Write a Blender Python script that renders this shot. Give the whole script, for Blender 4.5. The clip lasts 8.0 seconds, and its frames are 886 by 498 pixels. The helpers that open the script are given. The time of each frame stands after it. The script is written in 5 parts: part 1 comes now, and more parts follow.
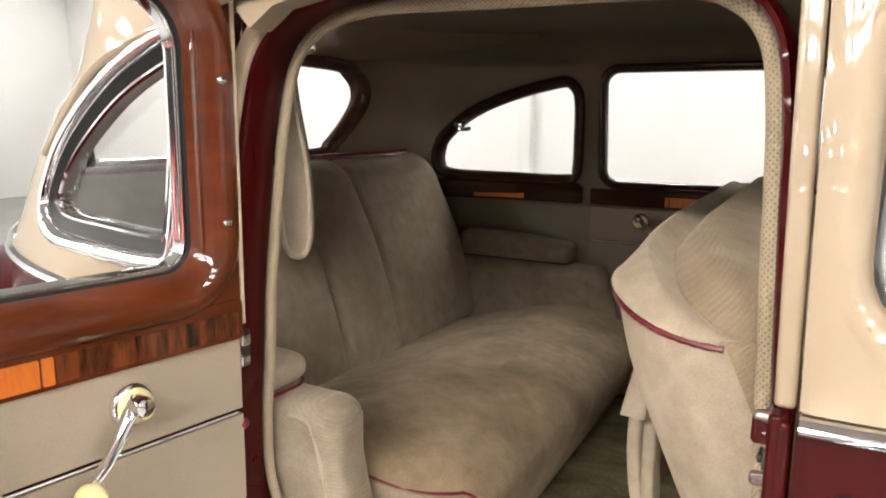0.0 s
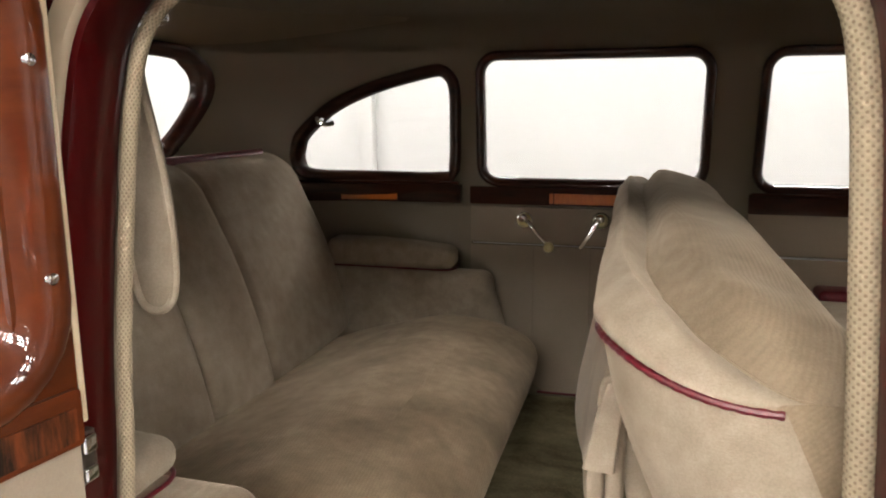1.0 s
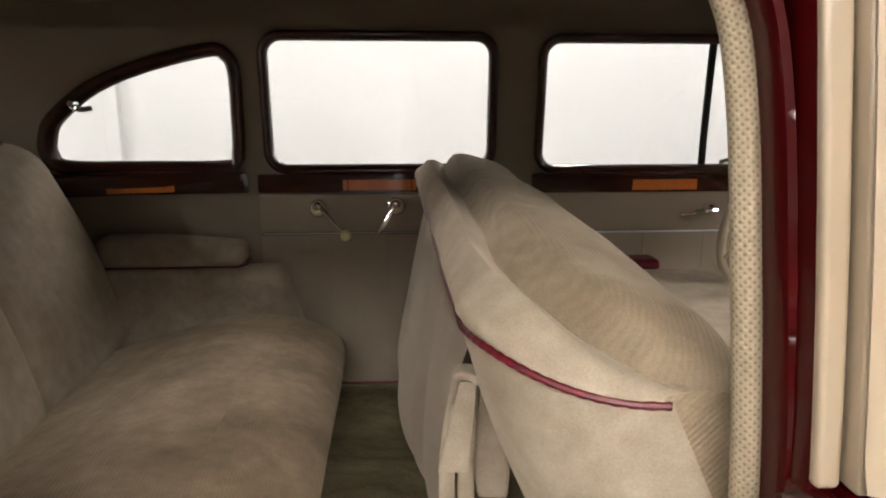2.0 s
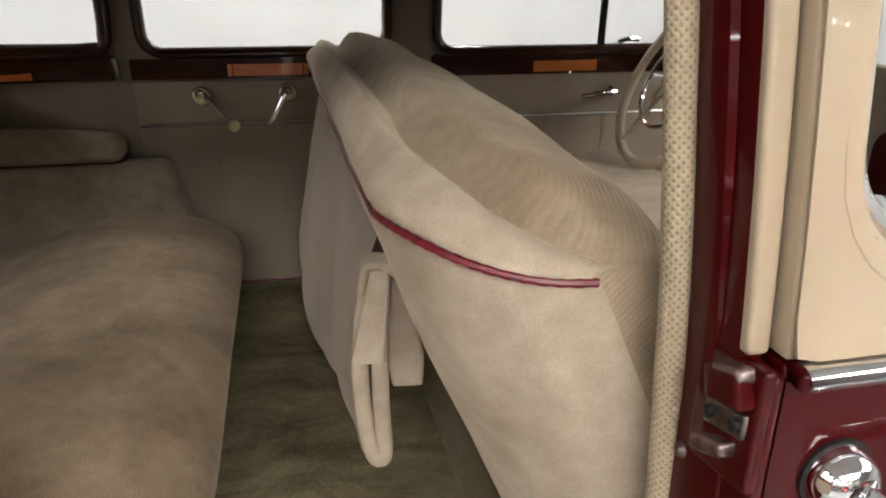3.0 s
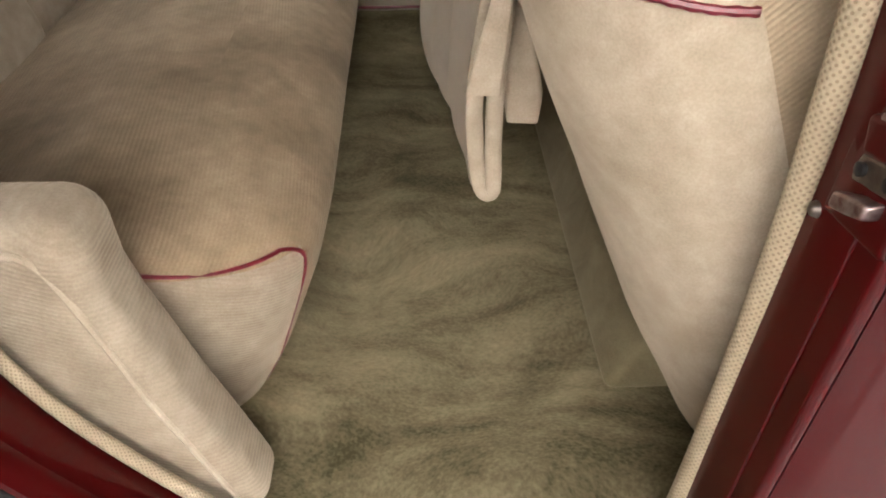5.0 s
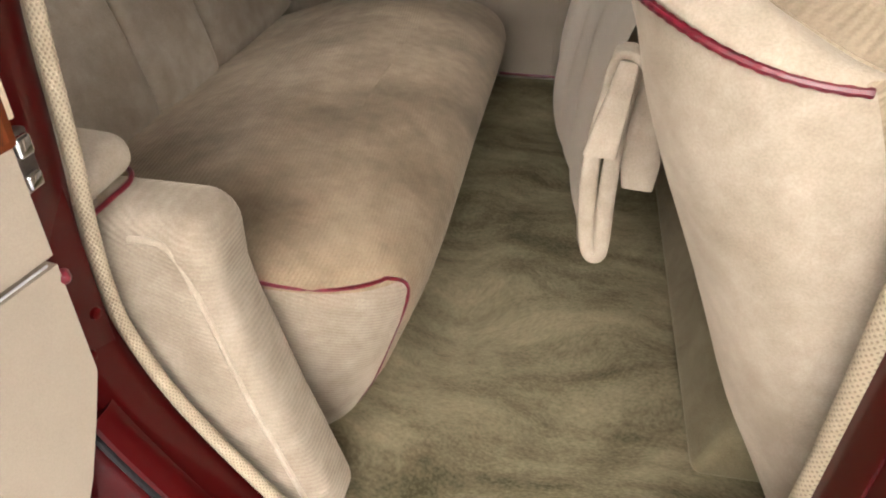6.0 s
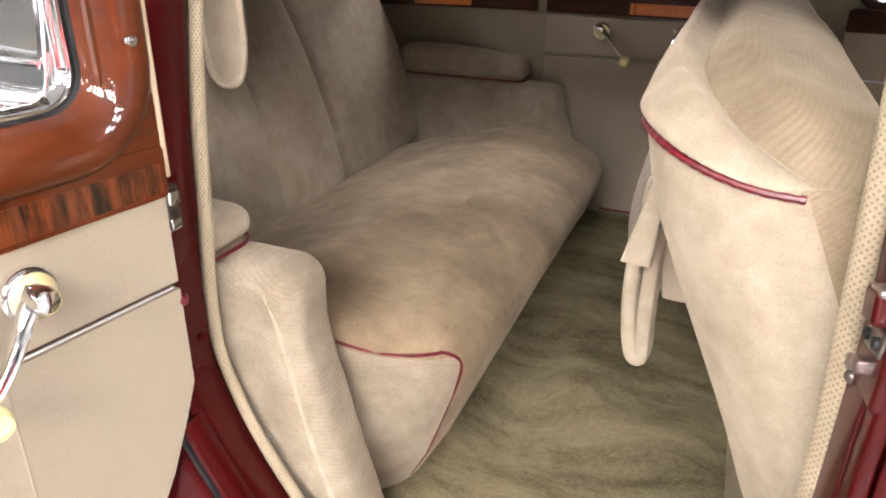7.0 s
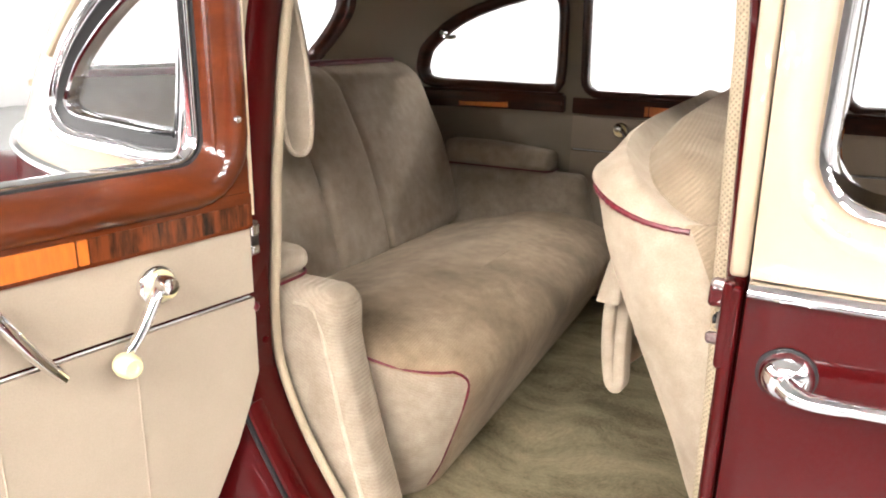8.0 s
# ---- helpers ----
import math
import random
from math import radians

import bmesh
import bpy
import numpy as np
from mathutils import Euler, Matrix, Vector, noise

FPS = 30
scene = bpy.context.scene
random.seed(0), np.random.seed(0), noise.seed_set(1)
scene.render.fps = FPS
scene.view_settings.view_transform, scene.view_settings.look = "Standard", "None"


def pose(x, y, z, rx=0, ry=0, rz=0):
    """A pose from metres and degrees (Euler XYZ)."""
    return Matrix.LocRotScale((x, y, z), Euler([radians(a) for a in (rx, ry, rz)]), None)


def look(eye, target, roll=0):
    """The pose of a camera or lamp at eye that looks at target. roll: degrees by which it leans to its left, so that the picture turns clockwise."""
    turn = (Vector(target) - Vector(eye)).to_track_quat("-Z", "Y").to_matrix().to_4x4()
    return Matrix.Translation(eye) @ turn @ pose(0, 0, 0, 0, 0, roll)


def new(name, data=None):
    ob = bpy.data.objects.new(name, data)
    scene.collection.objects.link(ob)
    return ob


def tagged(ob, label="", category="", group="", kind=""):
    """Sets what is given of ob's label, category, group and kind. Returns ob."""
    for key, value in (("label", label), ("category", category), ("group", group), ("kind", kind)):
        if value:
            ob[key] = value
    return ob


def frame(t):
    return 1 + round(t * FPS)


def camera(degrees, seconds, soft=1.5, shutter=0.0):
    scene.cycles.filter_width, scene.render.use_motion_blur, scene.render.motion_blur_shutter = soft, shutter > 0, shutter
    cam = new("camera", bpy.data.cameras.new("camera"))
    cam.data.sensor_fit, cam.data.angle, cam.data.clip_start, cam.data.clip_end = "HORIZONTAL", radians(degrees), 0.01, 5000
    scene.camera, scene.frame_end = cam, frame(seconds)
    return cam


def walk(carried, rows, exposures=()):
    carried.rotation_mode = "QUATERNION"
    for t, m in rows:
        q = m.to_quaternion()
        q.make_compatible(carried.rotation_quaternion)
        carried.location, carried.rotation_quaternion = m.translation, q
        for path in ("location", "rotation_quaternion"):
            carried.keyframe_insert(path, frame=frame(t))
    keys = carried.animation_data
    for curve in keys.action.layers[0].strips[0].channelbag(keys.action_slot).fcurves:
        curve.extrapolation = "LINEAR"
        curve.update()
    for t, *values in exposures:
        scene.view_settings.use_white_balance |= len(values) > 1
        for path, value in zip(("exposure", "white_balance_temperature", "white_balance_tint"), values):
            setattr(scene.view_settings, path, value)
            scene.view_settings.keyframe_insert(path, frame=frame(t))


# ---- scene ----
cam = camera(63.5, 8.0, soft=2.0)
PATH = [
    (0, (0.03, -0.625, 1.333), (-0.89, 1.114, 0.976), 0.7),
    (0.5, (-0.072, -0.527, 1.334), (-0.837, 1.288, 0.984), 0.4),
    (1, (-0.15, -0.453, 1.335), (-0.654, 1.445, 0.96), -0.1),
    (1.5, (-0.204, -0.415, 1.34), (-0.388, 1.539, 0.951), -0.0),
    (1.7, (-0.227, -0.412, 1.349), (-0.268, 1.547, 0.949), -0.0),
    (2.8, (-0.246, -0.356, 1.326), (0.148, 1.501, 0.697), 0.4),
    (3, (-0.245, -0.353, 1.322), (0.166, 1.47, 0.608), 0.4),
    (3.5, (-0.242, -0.344, 1.316), (0.138, 1.375, 0.366), 0.0),
    (4, (-0.241, -0.338, 1.306), (0.069, 1.273, 0.162), 0.0),
    (4.5, (-0.243, -0.334, 1.299), (-0.041, 1.189, 0.019), -0.1),
    (4.7, (-0.244, -0.333, 1.297), (-0.091, 1.166, -0.018), -0.0),
    (5.8, (-0.24, -0.359, 1.292), (-0.444, 1.214, 0.073), 0.6),
    (6, (-0.224, -0.371, 1.294), (-0.494, 1.231, 0.127), 0.8),
    (6.5, (-0.172, -0.422, 1.303), (-0.7, 1.221, 0.294), 0.9),
    (7, (-0.109, -0.492, 1.308), (-0.763, 1.203, 0.47), 1.0),
    (7.5, (-0.035, -0.588, 1.321), (-0.806, 1.122, 0.625), 1.1),
    (8, (0.05, -0.704, 1.322), (-0.791, 1.014, 0.739), 1.2),
]
walk(cam, [(t, look(eye, target, roll)) for t, eye, target, roll in PATH],
     [(0, 0.37, 6450, 10), (1.5, 0.27, 6450, 10), (3, 0.12, 6200, 9), (3.5, 0.13, 6200, 9), (4, 0.27, 6250, 10), (4.5, 0.45, 6300, 10),
      (6, 0.89, 6150, 11), (6.5, 1.01, 6100, 12), (7, 1.07, 6100, 12), (7.5, 1.18, 6150, 12), (8, 1.2, 6200, 12)])

# ---------------------------------------------------------------- light
world = bpy.data.worlds.new("World")
scene.world = world
world.use_nodes = True
world.node_tree.nodes["Background"].inputs[0].default_value = (1.0, 0.98, 0.95, 1)
world.node_tree.nodes["Background"].inputs[1].default_value = 0.05
scene.view_settings.exposure = 0.0


# ---------------------------------------------------------------- materials
def material(name, color, rough=0.6, metal=0.0, color2=None, scale=20.0, mix=0.5, fine=0.0, fine_scale=400.0,
             coat=0.0, sheen=0.0, stretch=(1, 1, 1), rough_var=0.0, warp=0.0, spec=0.5, grain=0.0, mottle=0.0):
    """Principled surface with a slow colour variation (scale) and a fine relief (fine, fine_scale)."""
    m = bpy.data.materials.new(name)
    m.use_nodes = True
    nt = m.node_tree
    n, l = nt.nodes, nt.links
    b = n["Principled BSDF"]
    b.inputs["Base Color"].default_value = (*color, 1)
    b.inputs["Roughness"].default_value = rough
    b.inputs["Metallic"].default_value = metal
    b.inputs["Coat Weight"].default_value = coat
    b.inputs["Specular IOR Level"].default_value = spec
    b.inputs["Coat Roughness"].default_value = 0.03
    b.inputs["Sheen Weight"].default_value = sheen
    b.inputs["Sheen Roughness"].default_value = 0.45
    b.inputs["Sheen Tint"].default_value = (1.0, 0.84, 0.64, 1)
    tc = n.new("ShaderNodeTexCoord")
    mp = n.new("ShaderNodeMapping")
    mp.inputs["Scale"].default_value = stretch
    l.new(tc.outputs["Object"], mp.inputs["Vector"])
    if color2:
        a = n.new("ShaderNodeTexNoise")
        a.inputs["Scale"].default_value = scale
        a.inputs["Detail"].default_value = 7
        a.inputs["Roughness"].default_value = 0.66
        a.inputs["Distortion"].default_value = warp
        l.new(mp.outputs[0], a.inputs["Vector"])
        r = n.new("ShaderNodeValToRGB")
        r.color_ramp.elements[0].position = 0.5 - 0.5 * mix
        r.color_ramp.elements[1].position = 0.5 + 0.5 * mix
        r.color_ramp.elements[0].color = (*color2, 1)
        r.color_ramp.elements[1].color = (*color, 1)
        l.new(a.outputs[0], r.inputs[0])
        l.new(r.outputs[0], b.inputs["Base Color"])
        last = r.outputs[0]
        for amount, size, detail in ((mottle, 34, 6), (grain, 480, 2)):
            if not amount:
                continue
            k, e, x = n.new("ShaderNodeTexNoise"), n.new("ShaderNodeMapRange"), n.new("ShaderNodeMix")
            k.inputs["Scale"].default_value = size
            k.inputs["Detail"].default_value = detail
            l.new(tc.outputs["Object"], k.inputs["Vector"])
            e.inputs["From Min"].default_value, e.inputs["From Max"].default_value = 0.35, 0.65
            e.inputs["To Min"].default_value, e.inputs["To Max"].default_value = amount, 0.0
            l.new(k.outputs[0], e.inputs[0])
            x.data_type, x.blend_type = "RGBA", "MULTIPLY"
            x.inputs[7].default_value = (0.5, 0.47, 0.43, 1)
            l.new(e.outputs[0], x.inputs[0])
            l.new(last, x.inputs[6])
            last = x.outputs[2]
        l.new(last, b.inputs["Base Color"])
        if rough_var:
            q = n.new("ShaderNodeMapRange")
            q.inputs["To Min"].default_value = max(0.02, rough - rough_var)
            q.inputs["To Max"].default_value = rough + rough_var
            l.new(a.outputs[0], q.inputs[0])
            l.new(q.outputs[0], b.inputs["Roughness"])
    if fine:
        f = n.new("ShaderNodeTexNoise")
        f.inputs["Scale"].default_value = fine_scale
        f.inputs["Detail"].default_value = 3
        l.new(mp.outputs[0], f.inputs["Vector"])
        u = n.new("ShaderNodeBump")
        u.inputs["Strength"].default_value = fine
        u.inputs["Distance"].default_value = 0.002
        l.new(f.outputs[0], u.inputs["Height"])
        l.new(u.outputs[0], b.inputs["Normal"])
    return m


MOHAIR = material("mohair", (0.48, 0.405, 0.316), 0.9, color2=(0.32, 0.258, 0.186), scale=6.5, mix=0.46, warp=0.3, fine=0.3, fine_scale=520, sheen=0.3, spec=0.2, grain=0.25, mottle=0.30)
STRAP = material("strap_cloth", (0.68, 0.605, 0.51), 0.9, color2=(0.58, 0.505, 0.415), scale=9, mix=0.45, warp=0.3, fine=0.25, fine_scale=600, sheen=0.3, spec=0.2, grain=0.15)
CLOTH = material("cloth", (0.340, 0.276, 0.208), 0.92, color2=(0.285, 0.228, 0.168), scale=5, mix=0.6, fine=0.2, fine_scale=700, sheen=0.12, grain=0.12)
HEADLINING = material("headlining", (0.25, 0.21, 0.155), 0.95, color2=(0.22, 0.185, 0.138), scale=4, mix=0.7, fine=0.15, fine_scale=700)
PIPING = material("piping", (0.15, 0.007, 0.016), 0.35, color2=(0.085, 0.004, 0.010), scale=110, mix=0.3, spec=0.45)
MAROON = material("maroon_paint", (0.046, 0.0011, 0.0015), 0.45, color2=(0.039, 0.0009, 0.0012), scale=3, coat=0.38, spec=0.05)
CREAM = material("cream_paint", (0.365, 0.287, 0.199), 0.4, color2=(0.347, 0.273, 0.19), scale=2, coat=0.8, spec=0.2)
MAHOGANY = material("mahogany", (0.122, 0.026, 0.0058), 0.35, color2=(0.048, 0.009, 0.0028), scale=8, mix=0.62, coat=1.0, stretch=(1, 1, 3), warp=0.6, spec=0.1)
INLAY = material("inlay_veneer", (0.62, 0.17, 0.02), 0.3, color2=(0.45, 0.10, 0.012), scale=30, coat=1.0, stretch=(6, 6, 1))
BURL = material("burl_veneer", (0.14, 0.034, 0.01), 0.4, color2=(0.012, 0.006, 0.004), scale=34, mix=0.22, coat=1.0, stretch=(2, 2, 0.3), spec=0.1)
# MAHOGANY again, with the far cabin side's shade put into its colour
SHADED_WOOD = material("shaded_mahogany", (0.055, 0.013, 0.005), 0.4, color2=(0.014, 0.005, 0.003), scale=9, mix=0.5, coat=1.0, stretch=(1, 1, 5), warp=0.4, spec=0.1)
SATIN = material("satin_chrome", (0.72, 0.72, 0.72), 0.5, 1.0)
CHROME = material("chrome", (0.86, 0.86, 0.87), 0.07, 1.0)
IVORY = material("ivory_plastic", (0.80, 0.70, 0.36), 0.35, color2=(0.74, 0.63, 0.3), scale=30, coat=0.5)
RUBBER = material("black_rubber", (0.010, 0.010, 0.010), 0.5, color2=(0.014, 0.013, 0.013), scale=40, spec=0.25)
STEEL = material("worn_steel", (0.34, 0.32, 0.29), 0.38, 1.0, color2=(0.10, 0.07, 0.065), scale=40, rough_var=0.1)


def windlace_material():
    """Tan cord with small dark dashes woven in, along the cord's own length and girth."""
    m = bpy.data.materials.new("windlace_weave")
    m.use_nodes = True
    n, l = m.node_tree.nodes, m.node_tree.links
    b = n["Principled BSDF"]
    b.inputs["Roughness"].default_value = 0.85
    uv, sep = n.new("ShaderNodeUVMap"), n.new("ShaderNodeSeparateXYZ")
    l.new(uv.outputs[0], sep.inputs[0])
    waves = []
    for k, f in ((0, 2 * math.pi / 0.0060), (1, 2 * math.pi * 11)):
        a, w = n.new("ShaderNodeMath"), n.new("ShaderNodeMath")
        a.operation, w.operation = "MULTIPLY", "SINE"
        a.inputs[1].default_value = f
        l.new(sep.outputs[k], a.inputs[0])
        l.new(a.outputs[0], w.inputs[0])
        waves.append(w)
    p, r = n.new("ShaderNodeMath"), n.new("ShaderNodeValToRGB")
    p.operation = "MULTIPLY"
    l.new(waves[0].outputs[0], p.inputs[0])
    l.new(waves[1].outputs[0], p.inputs[1])
    r.color_ramp.elements[0].position, r.color_ramp.elements[1].position = 0.30, 0.52
    r.color_ramp.elements[0].color, r.color_ramp.elements[1].color = (0.365, 0.295, 0.198, 1), (0.235, 0.18, 0.115, 1)
    l.new(p.outputs[0], r.inputs[0])
    l.new(r.outputs[0], b.inputs["Base Color"])
    u = n.new("ShaderNodeBump")
    u.inputs["Strength"].default_value = 0.5
    u.inputs["Distance"].default_value = 0.001
    u.invert = True
    l.new(p.outputs[0], u.inputs["Height"])
    l.new(u.outputs[0], b.inputs["Normal"])
    return m


WINDLACE = windlace_material()


def carpet_material():
    """Olive pile brushed into curved, overlapping strokes."""
    m = bpy.data.materials.new("brushed_carpet")
    m.use_nodes = True
    n, l = m.node_tree.nodes, m.node_tree.links
    b = n["Principled BSDF"]
    b.inputs["Roughness"].default_value = 1.0
    b.inputs["Specular IOR Level"].default_value = 0.05
    b.inputs["Sheen Weight"].default_value = 0.22
    b.inputs["Sheen Roughness"].default_value = 0.6
    b.inputs["Sheen Tint"].default_value = (0.80, 0.70, 0.42, 1)
    tc = n.new("ShaderNodeTexCoord")
    drift, bend, sway = n.new("ShaderNodeTexNoise"), n.new("ShaderNodeVectorMath"), n.new("ShaderNodeVectorMath")
    drift.inputs["Scale"].default_value = 3.2
    drift.inputs["Detail"].default_value = 1
    l.new(tc.outputs["Object"], drift.inputs["Vector"])
    bend.operation, sway.operation = "MULTIPLY", "ADD"
    bend.inputs[1].default_value = (0.12, 0.30, 0.0)
    l.new(drift.outputs["Color"], bend.inputs[0])
    l.new(bend.outputs[0], sway.inputs[0])
    l.new(tc.outputs["Object"], sway.inputs[1])
    total = None
    for scale, stretch, weight, warp, rough in ((4.2, (1, 1.3, 1), 0.42, 0.5, 0.5), (17, (0.26, 1.0, 1), 0.25, 0.5, 0.35), (60, (0.6, 1.2, 1), 0.11, 0.3, 0.5), (220, (0.8, 1.2, 1), 0.22, 0.2, 0.6)):
        mp, a, w = n.new("ShaderNodeMapping"), n.new("ShaderNodeTexNoise"), n.new("ShaderNodeMath")
        mp.inputs["Scale"].default_value = stretch
        mp.inputs["Rotation"].default_value = (0, 0, 0.10)
        a.inputs["Scale"].default_value = scale
        a.inputs["Detail"].default_value = 3
        a.inputs["Roughness"].default_value = rough
        a.inputs["Distortion"].default_value = warp
        l.new(sway.outputs[0], mp.inputs["Vector"])
        l.new(mp.outputs[0], a.inputs["Vector"])
        w.operation = "MULTIPLY_ADD"
        w.inputs[1].default_value = weight
        w.inputs[2].default_value = 0.0
        l.new(a.outputs[0], w.inputs[0])
        if total:
            l.new(total.outputs[0], w.inputs[2])
        total = w
    r = n.new("ShaderNodeValToRGB")
    r.color_ramp.elements[0].position, r.color_ramp.elements[1].position = 0.395, 0.635
    r.color_ramp.elements[0].color, r.color_ramp.elements[1].color = (0.041, 0.034, 0.016, 1), (0.268, 0.223, 0.134, 1)
    l.new(total.outputs[0], r.inputs[0])
    l.new(r.outputs[0], b.inputs["Base Color"])
    f, mx, u = n.new("ShaderNodeTexNoise"), n.new("ShaderNodeMath"), n.new("ShaderNodeBump")
    f.inputs["Scale"].default_value = 300
    mx.operation = "MULTIPLY_ADD"
    mx.inputs[1].default_value = 0.30
    l.new(tc.outputs["Object"], f.inputs["Vector"])
    l.new(f.outputs[0], mx.inputs[0])
    l.new(total.outputs[0], mx.inputs[2])
    u.inputs["Strength"].default_value = 0.32
    u.inputs["Distance"].default_value = 0.004
    l.new(mx.outputs[0], u.inputs["Height"])
    l.new(u.outputs[0], b.inputs["Normal"])
    return m


# carpet olive in a lighter tone, for the different light on the kick panel
KICK = material("kick_carpet", (0.215, 0.184, 0.110), 1.0, color2=(0.12, 0.100, 0.054), scale=14, mix=0.5, warp=0.5, fine=0.5, fine_scale=330, sheen=0.2, spec=0.05, grain=0.3)
CHIPPED = material("chipped_metal", (0.42, 0.38, 0.36), 0.35, 0.9, color2=(0.10, 0.008, 0.010), scale=110, mix=0.5, rough_var=0.1)
CARPET = carpet_material()
WELT = material("cream_welt", (0.62, 0.50, 0.34), 0.8, fine=0.3, fine_scale=400)
WHEELRIM = material("wheel_plastic", (0.55, 0.45, 0.31), 0.3, coat=0.6)
WHITEWALL = material("white_wall", (0.75, 0.75, 0.745), 0.8, color2=(0.72, 0.72, 0.715), scale=0.6)
CEILING = material("ceiling_paint", (0.45, 0.45, 0.44), 0.8, color2=(0.42, 0.42, 0.41), scale=0.6)
CONCRETE = material("polished_floor", (0.26, 0.26, 0.255), 0.25, color2=(0.20, 0.20, 0.195), scale=1.5)


def ribbed_material(name, way, scale, strength, light, dark, patch, sheen=0.35):
    """Mohair woven in fine ribs, its nap brushed into soft patches."""
    m = material(name, light, 0.9, color2=dark, scale=patch, mix=0.42, warp=0.15, sheen=sheen, spec=0.2, grain=0.25, mottle=0.34)
    n, l = m.node_tree.nodes, m.node_tree.links
    b = n["Principled BSDF"]
    tc, w, g = n.new("ShaderNodeTexCoord"), n.new("ShaderNodeTexWave"), n.new("ShaderNodeTexNoise")
    across = n.new("ShaderNodeVectorMath")
    across.operation = "DOT_PRODUCT"
    across.inputs[1].default_value = Vector(way).normalized()
    l.new(tc.outputs["Object"], across.inputs[0])
    w.inputs["Scale"].default_value = scale
    w.inputs["Distortion"].default_value = 0.12
    w.inputs["Detail"].default_value = 1
    w.inputs["Detail Scale"].default_value = 0.2
    g.inputs["Scale"].default_value = 420
    l.new(across.outputs["Value"], w.inputs["Vector"])
    l.new(tc.outputs["Object"], g.inputs["Vector"])
    h = n.new("ShaderNodeMath")
    h.operation = "MULTIPLY_ADD"
    h.inputs[1].default_value = 0.6
    l.new(g.outputs[0], h.inputs[0])
    l.new(w.outputs[1], h.inputs[2])
    u = n.new("ShaderNodeBump")
    u.inputs["Strength"].default_value = strength
    u.inputs["Distance"].default_value = 0.002
    l.new(h.outputs[0], u.inputs["Height"])
    l.new(u.outputs[0], b.inputs["Normal"])
    # shade in the grooves between ribs, multiplied into the base colour
    base = b.inputs["Base Color"].links[0].from_socket
    mixer = n.new("ShaderNodeMix")
    mixer.data_type, mixer.blend_type = "RGBA", "MULTIPLY"
    r = n.new("ShaderNodeMapRange")
    r.inputs["To Min"].default_value, r.inputs["To Max"].default_value = 0.5 * strength, 0.0
    l.new(w.outputs[1], r.inputs[0])
    l.new(r.outputs[0], mixer.inputs[0])
    l.new(base, mixer.inputs[6])
    mixer.inputs[7].default_value = (0.55, 0.50, 0.44, 1)
    l.new(mixer.outputs[2], b.inputs["Base Color"])
    return m


RIBBED = ribbed_material("ribbed_mohair", (1, 0.12, -1), 70, 0.28, (0.375, 0.295, 0.202), (0.225, 0.168, 0.108), 7)
RIBBED_SIDE = ribbed_material("side_ribbed_mohair", (0.45, 0, 1), 66, 0.27, (0.415, 0.348, 0.270), (0.255, 0.202, 0.142), 8)
# brushed nap patches, with the overall tone lowered to stand for shade
BRUSHED_SHADED = ribbed_material("brushed_shaded_mohair", (1, 0.1, -0.8), 72, 0.26, (0.41, 0.312, 0.204), (0.14, 0.098, 0.055), 5.0, 0.2)
LINING_THICK = -0.012


def glass_material():
    m = bpy.data.materials.new("window_glass")
    m.use_nodes = True
    n, l = m.node_tree.nodes, m.node_tree.links
    out = n["Material Output"]
    t, g, x = n.new("ShaderNodeBsdfTransparent"), n.new("ShaderNodeBsdfGlossy"), n.new("ShaderNodeMixShader")
    t.inputs[0].default_value = (0.99, 0.99, 0.99, 1)
    g.inputs["Roughness"].default_value = 0.01
    f, p, q = n.new("ShaderNodeLayerWeight"), n.new("ShaderNodeMath"), n.new("ShaderNodeMath")
    f.inputs[0].default_value = 0.5
    p.operation, q.operation = "POWER", "MULTIPLY_ADD"
    p.inputs[1].default_value = 4.5
    q.inputs[1].default_value, q.inputs[2].default_value = 0.9, 0.04
    l.new(f.outputs["Facing"], p.inputs[0])
    l.new(p.outputs[0], q.inputs[0])
    l.new(q.outputs[0], x.inputs[0])
    l.new(t.outputs[0], x.inputs[1])
    l.new(g.outputs[0], x.inputs[2])
    l.new(x.outputs[0], out.inputs[0])
    return m


GLASS = glass_material()


def lamp_material(strength):
    m = bpy.data.materials.new("lamp_diffuser")
    m.use_nodes = True
    b = m.node_tree.nodes["Principled BSDF"]
    b.inputs["Emission Color"].default_value = (1.0, 0.95, 0.88, 1)
    b.inputs["Emission Strength"].default_value = strength
    return m


LAMP = lamp_material(50.0)


# ---------------------------------------------------------------- mesh helpers
def part(name, bm, mat, parent=None, label="", sharp=40):
    me = bpy.data.meshes.new(name)
    bmesh.ops.recalc_face_normals(bm, faces=bm.faces)
    bm.to_mesh(me)
    bm.free()
    me.materials.append(mat)
    me.shade_smooth()
    me.set_sharp_from_angle(angle=radians(sharp))
    ob = new(name, me)
    ob.parent = parent
    if label:
        ob["label"] = label
    return ob


def thing(name, at, label, category, group="", kind=""):
    ob = new(name)
    ob.empty_display_size = 0.05
    ob.location = at
    return tagged(ob, label, category, group, kind)


def settle(ob):
    """Parts are built in world places: hang them under their thing without moving them."""
    inv = Matrix.Translation(ob.location).inverted()
    for c in ob.children:
        c.matrix_parent_inverse = inv


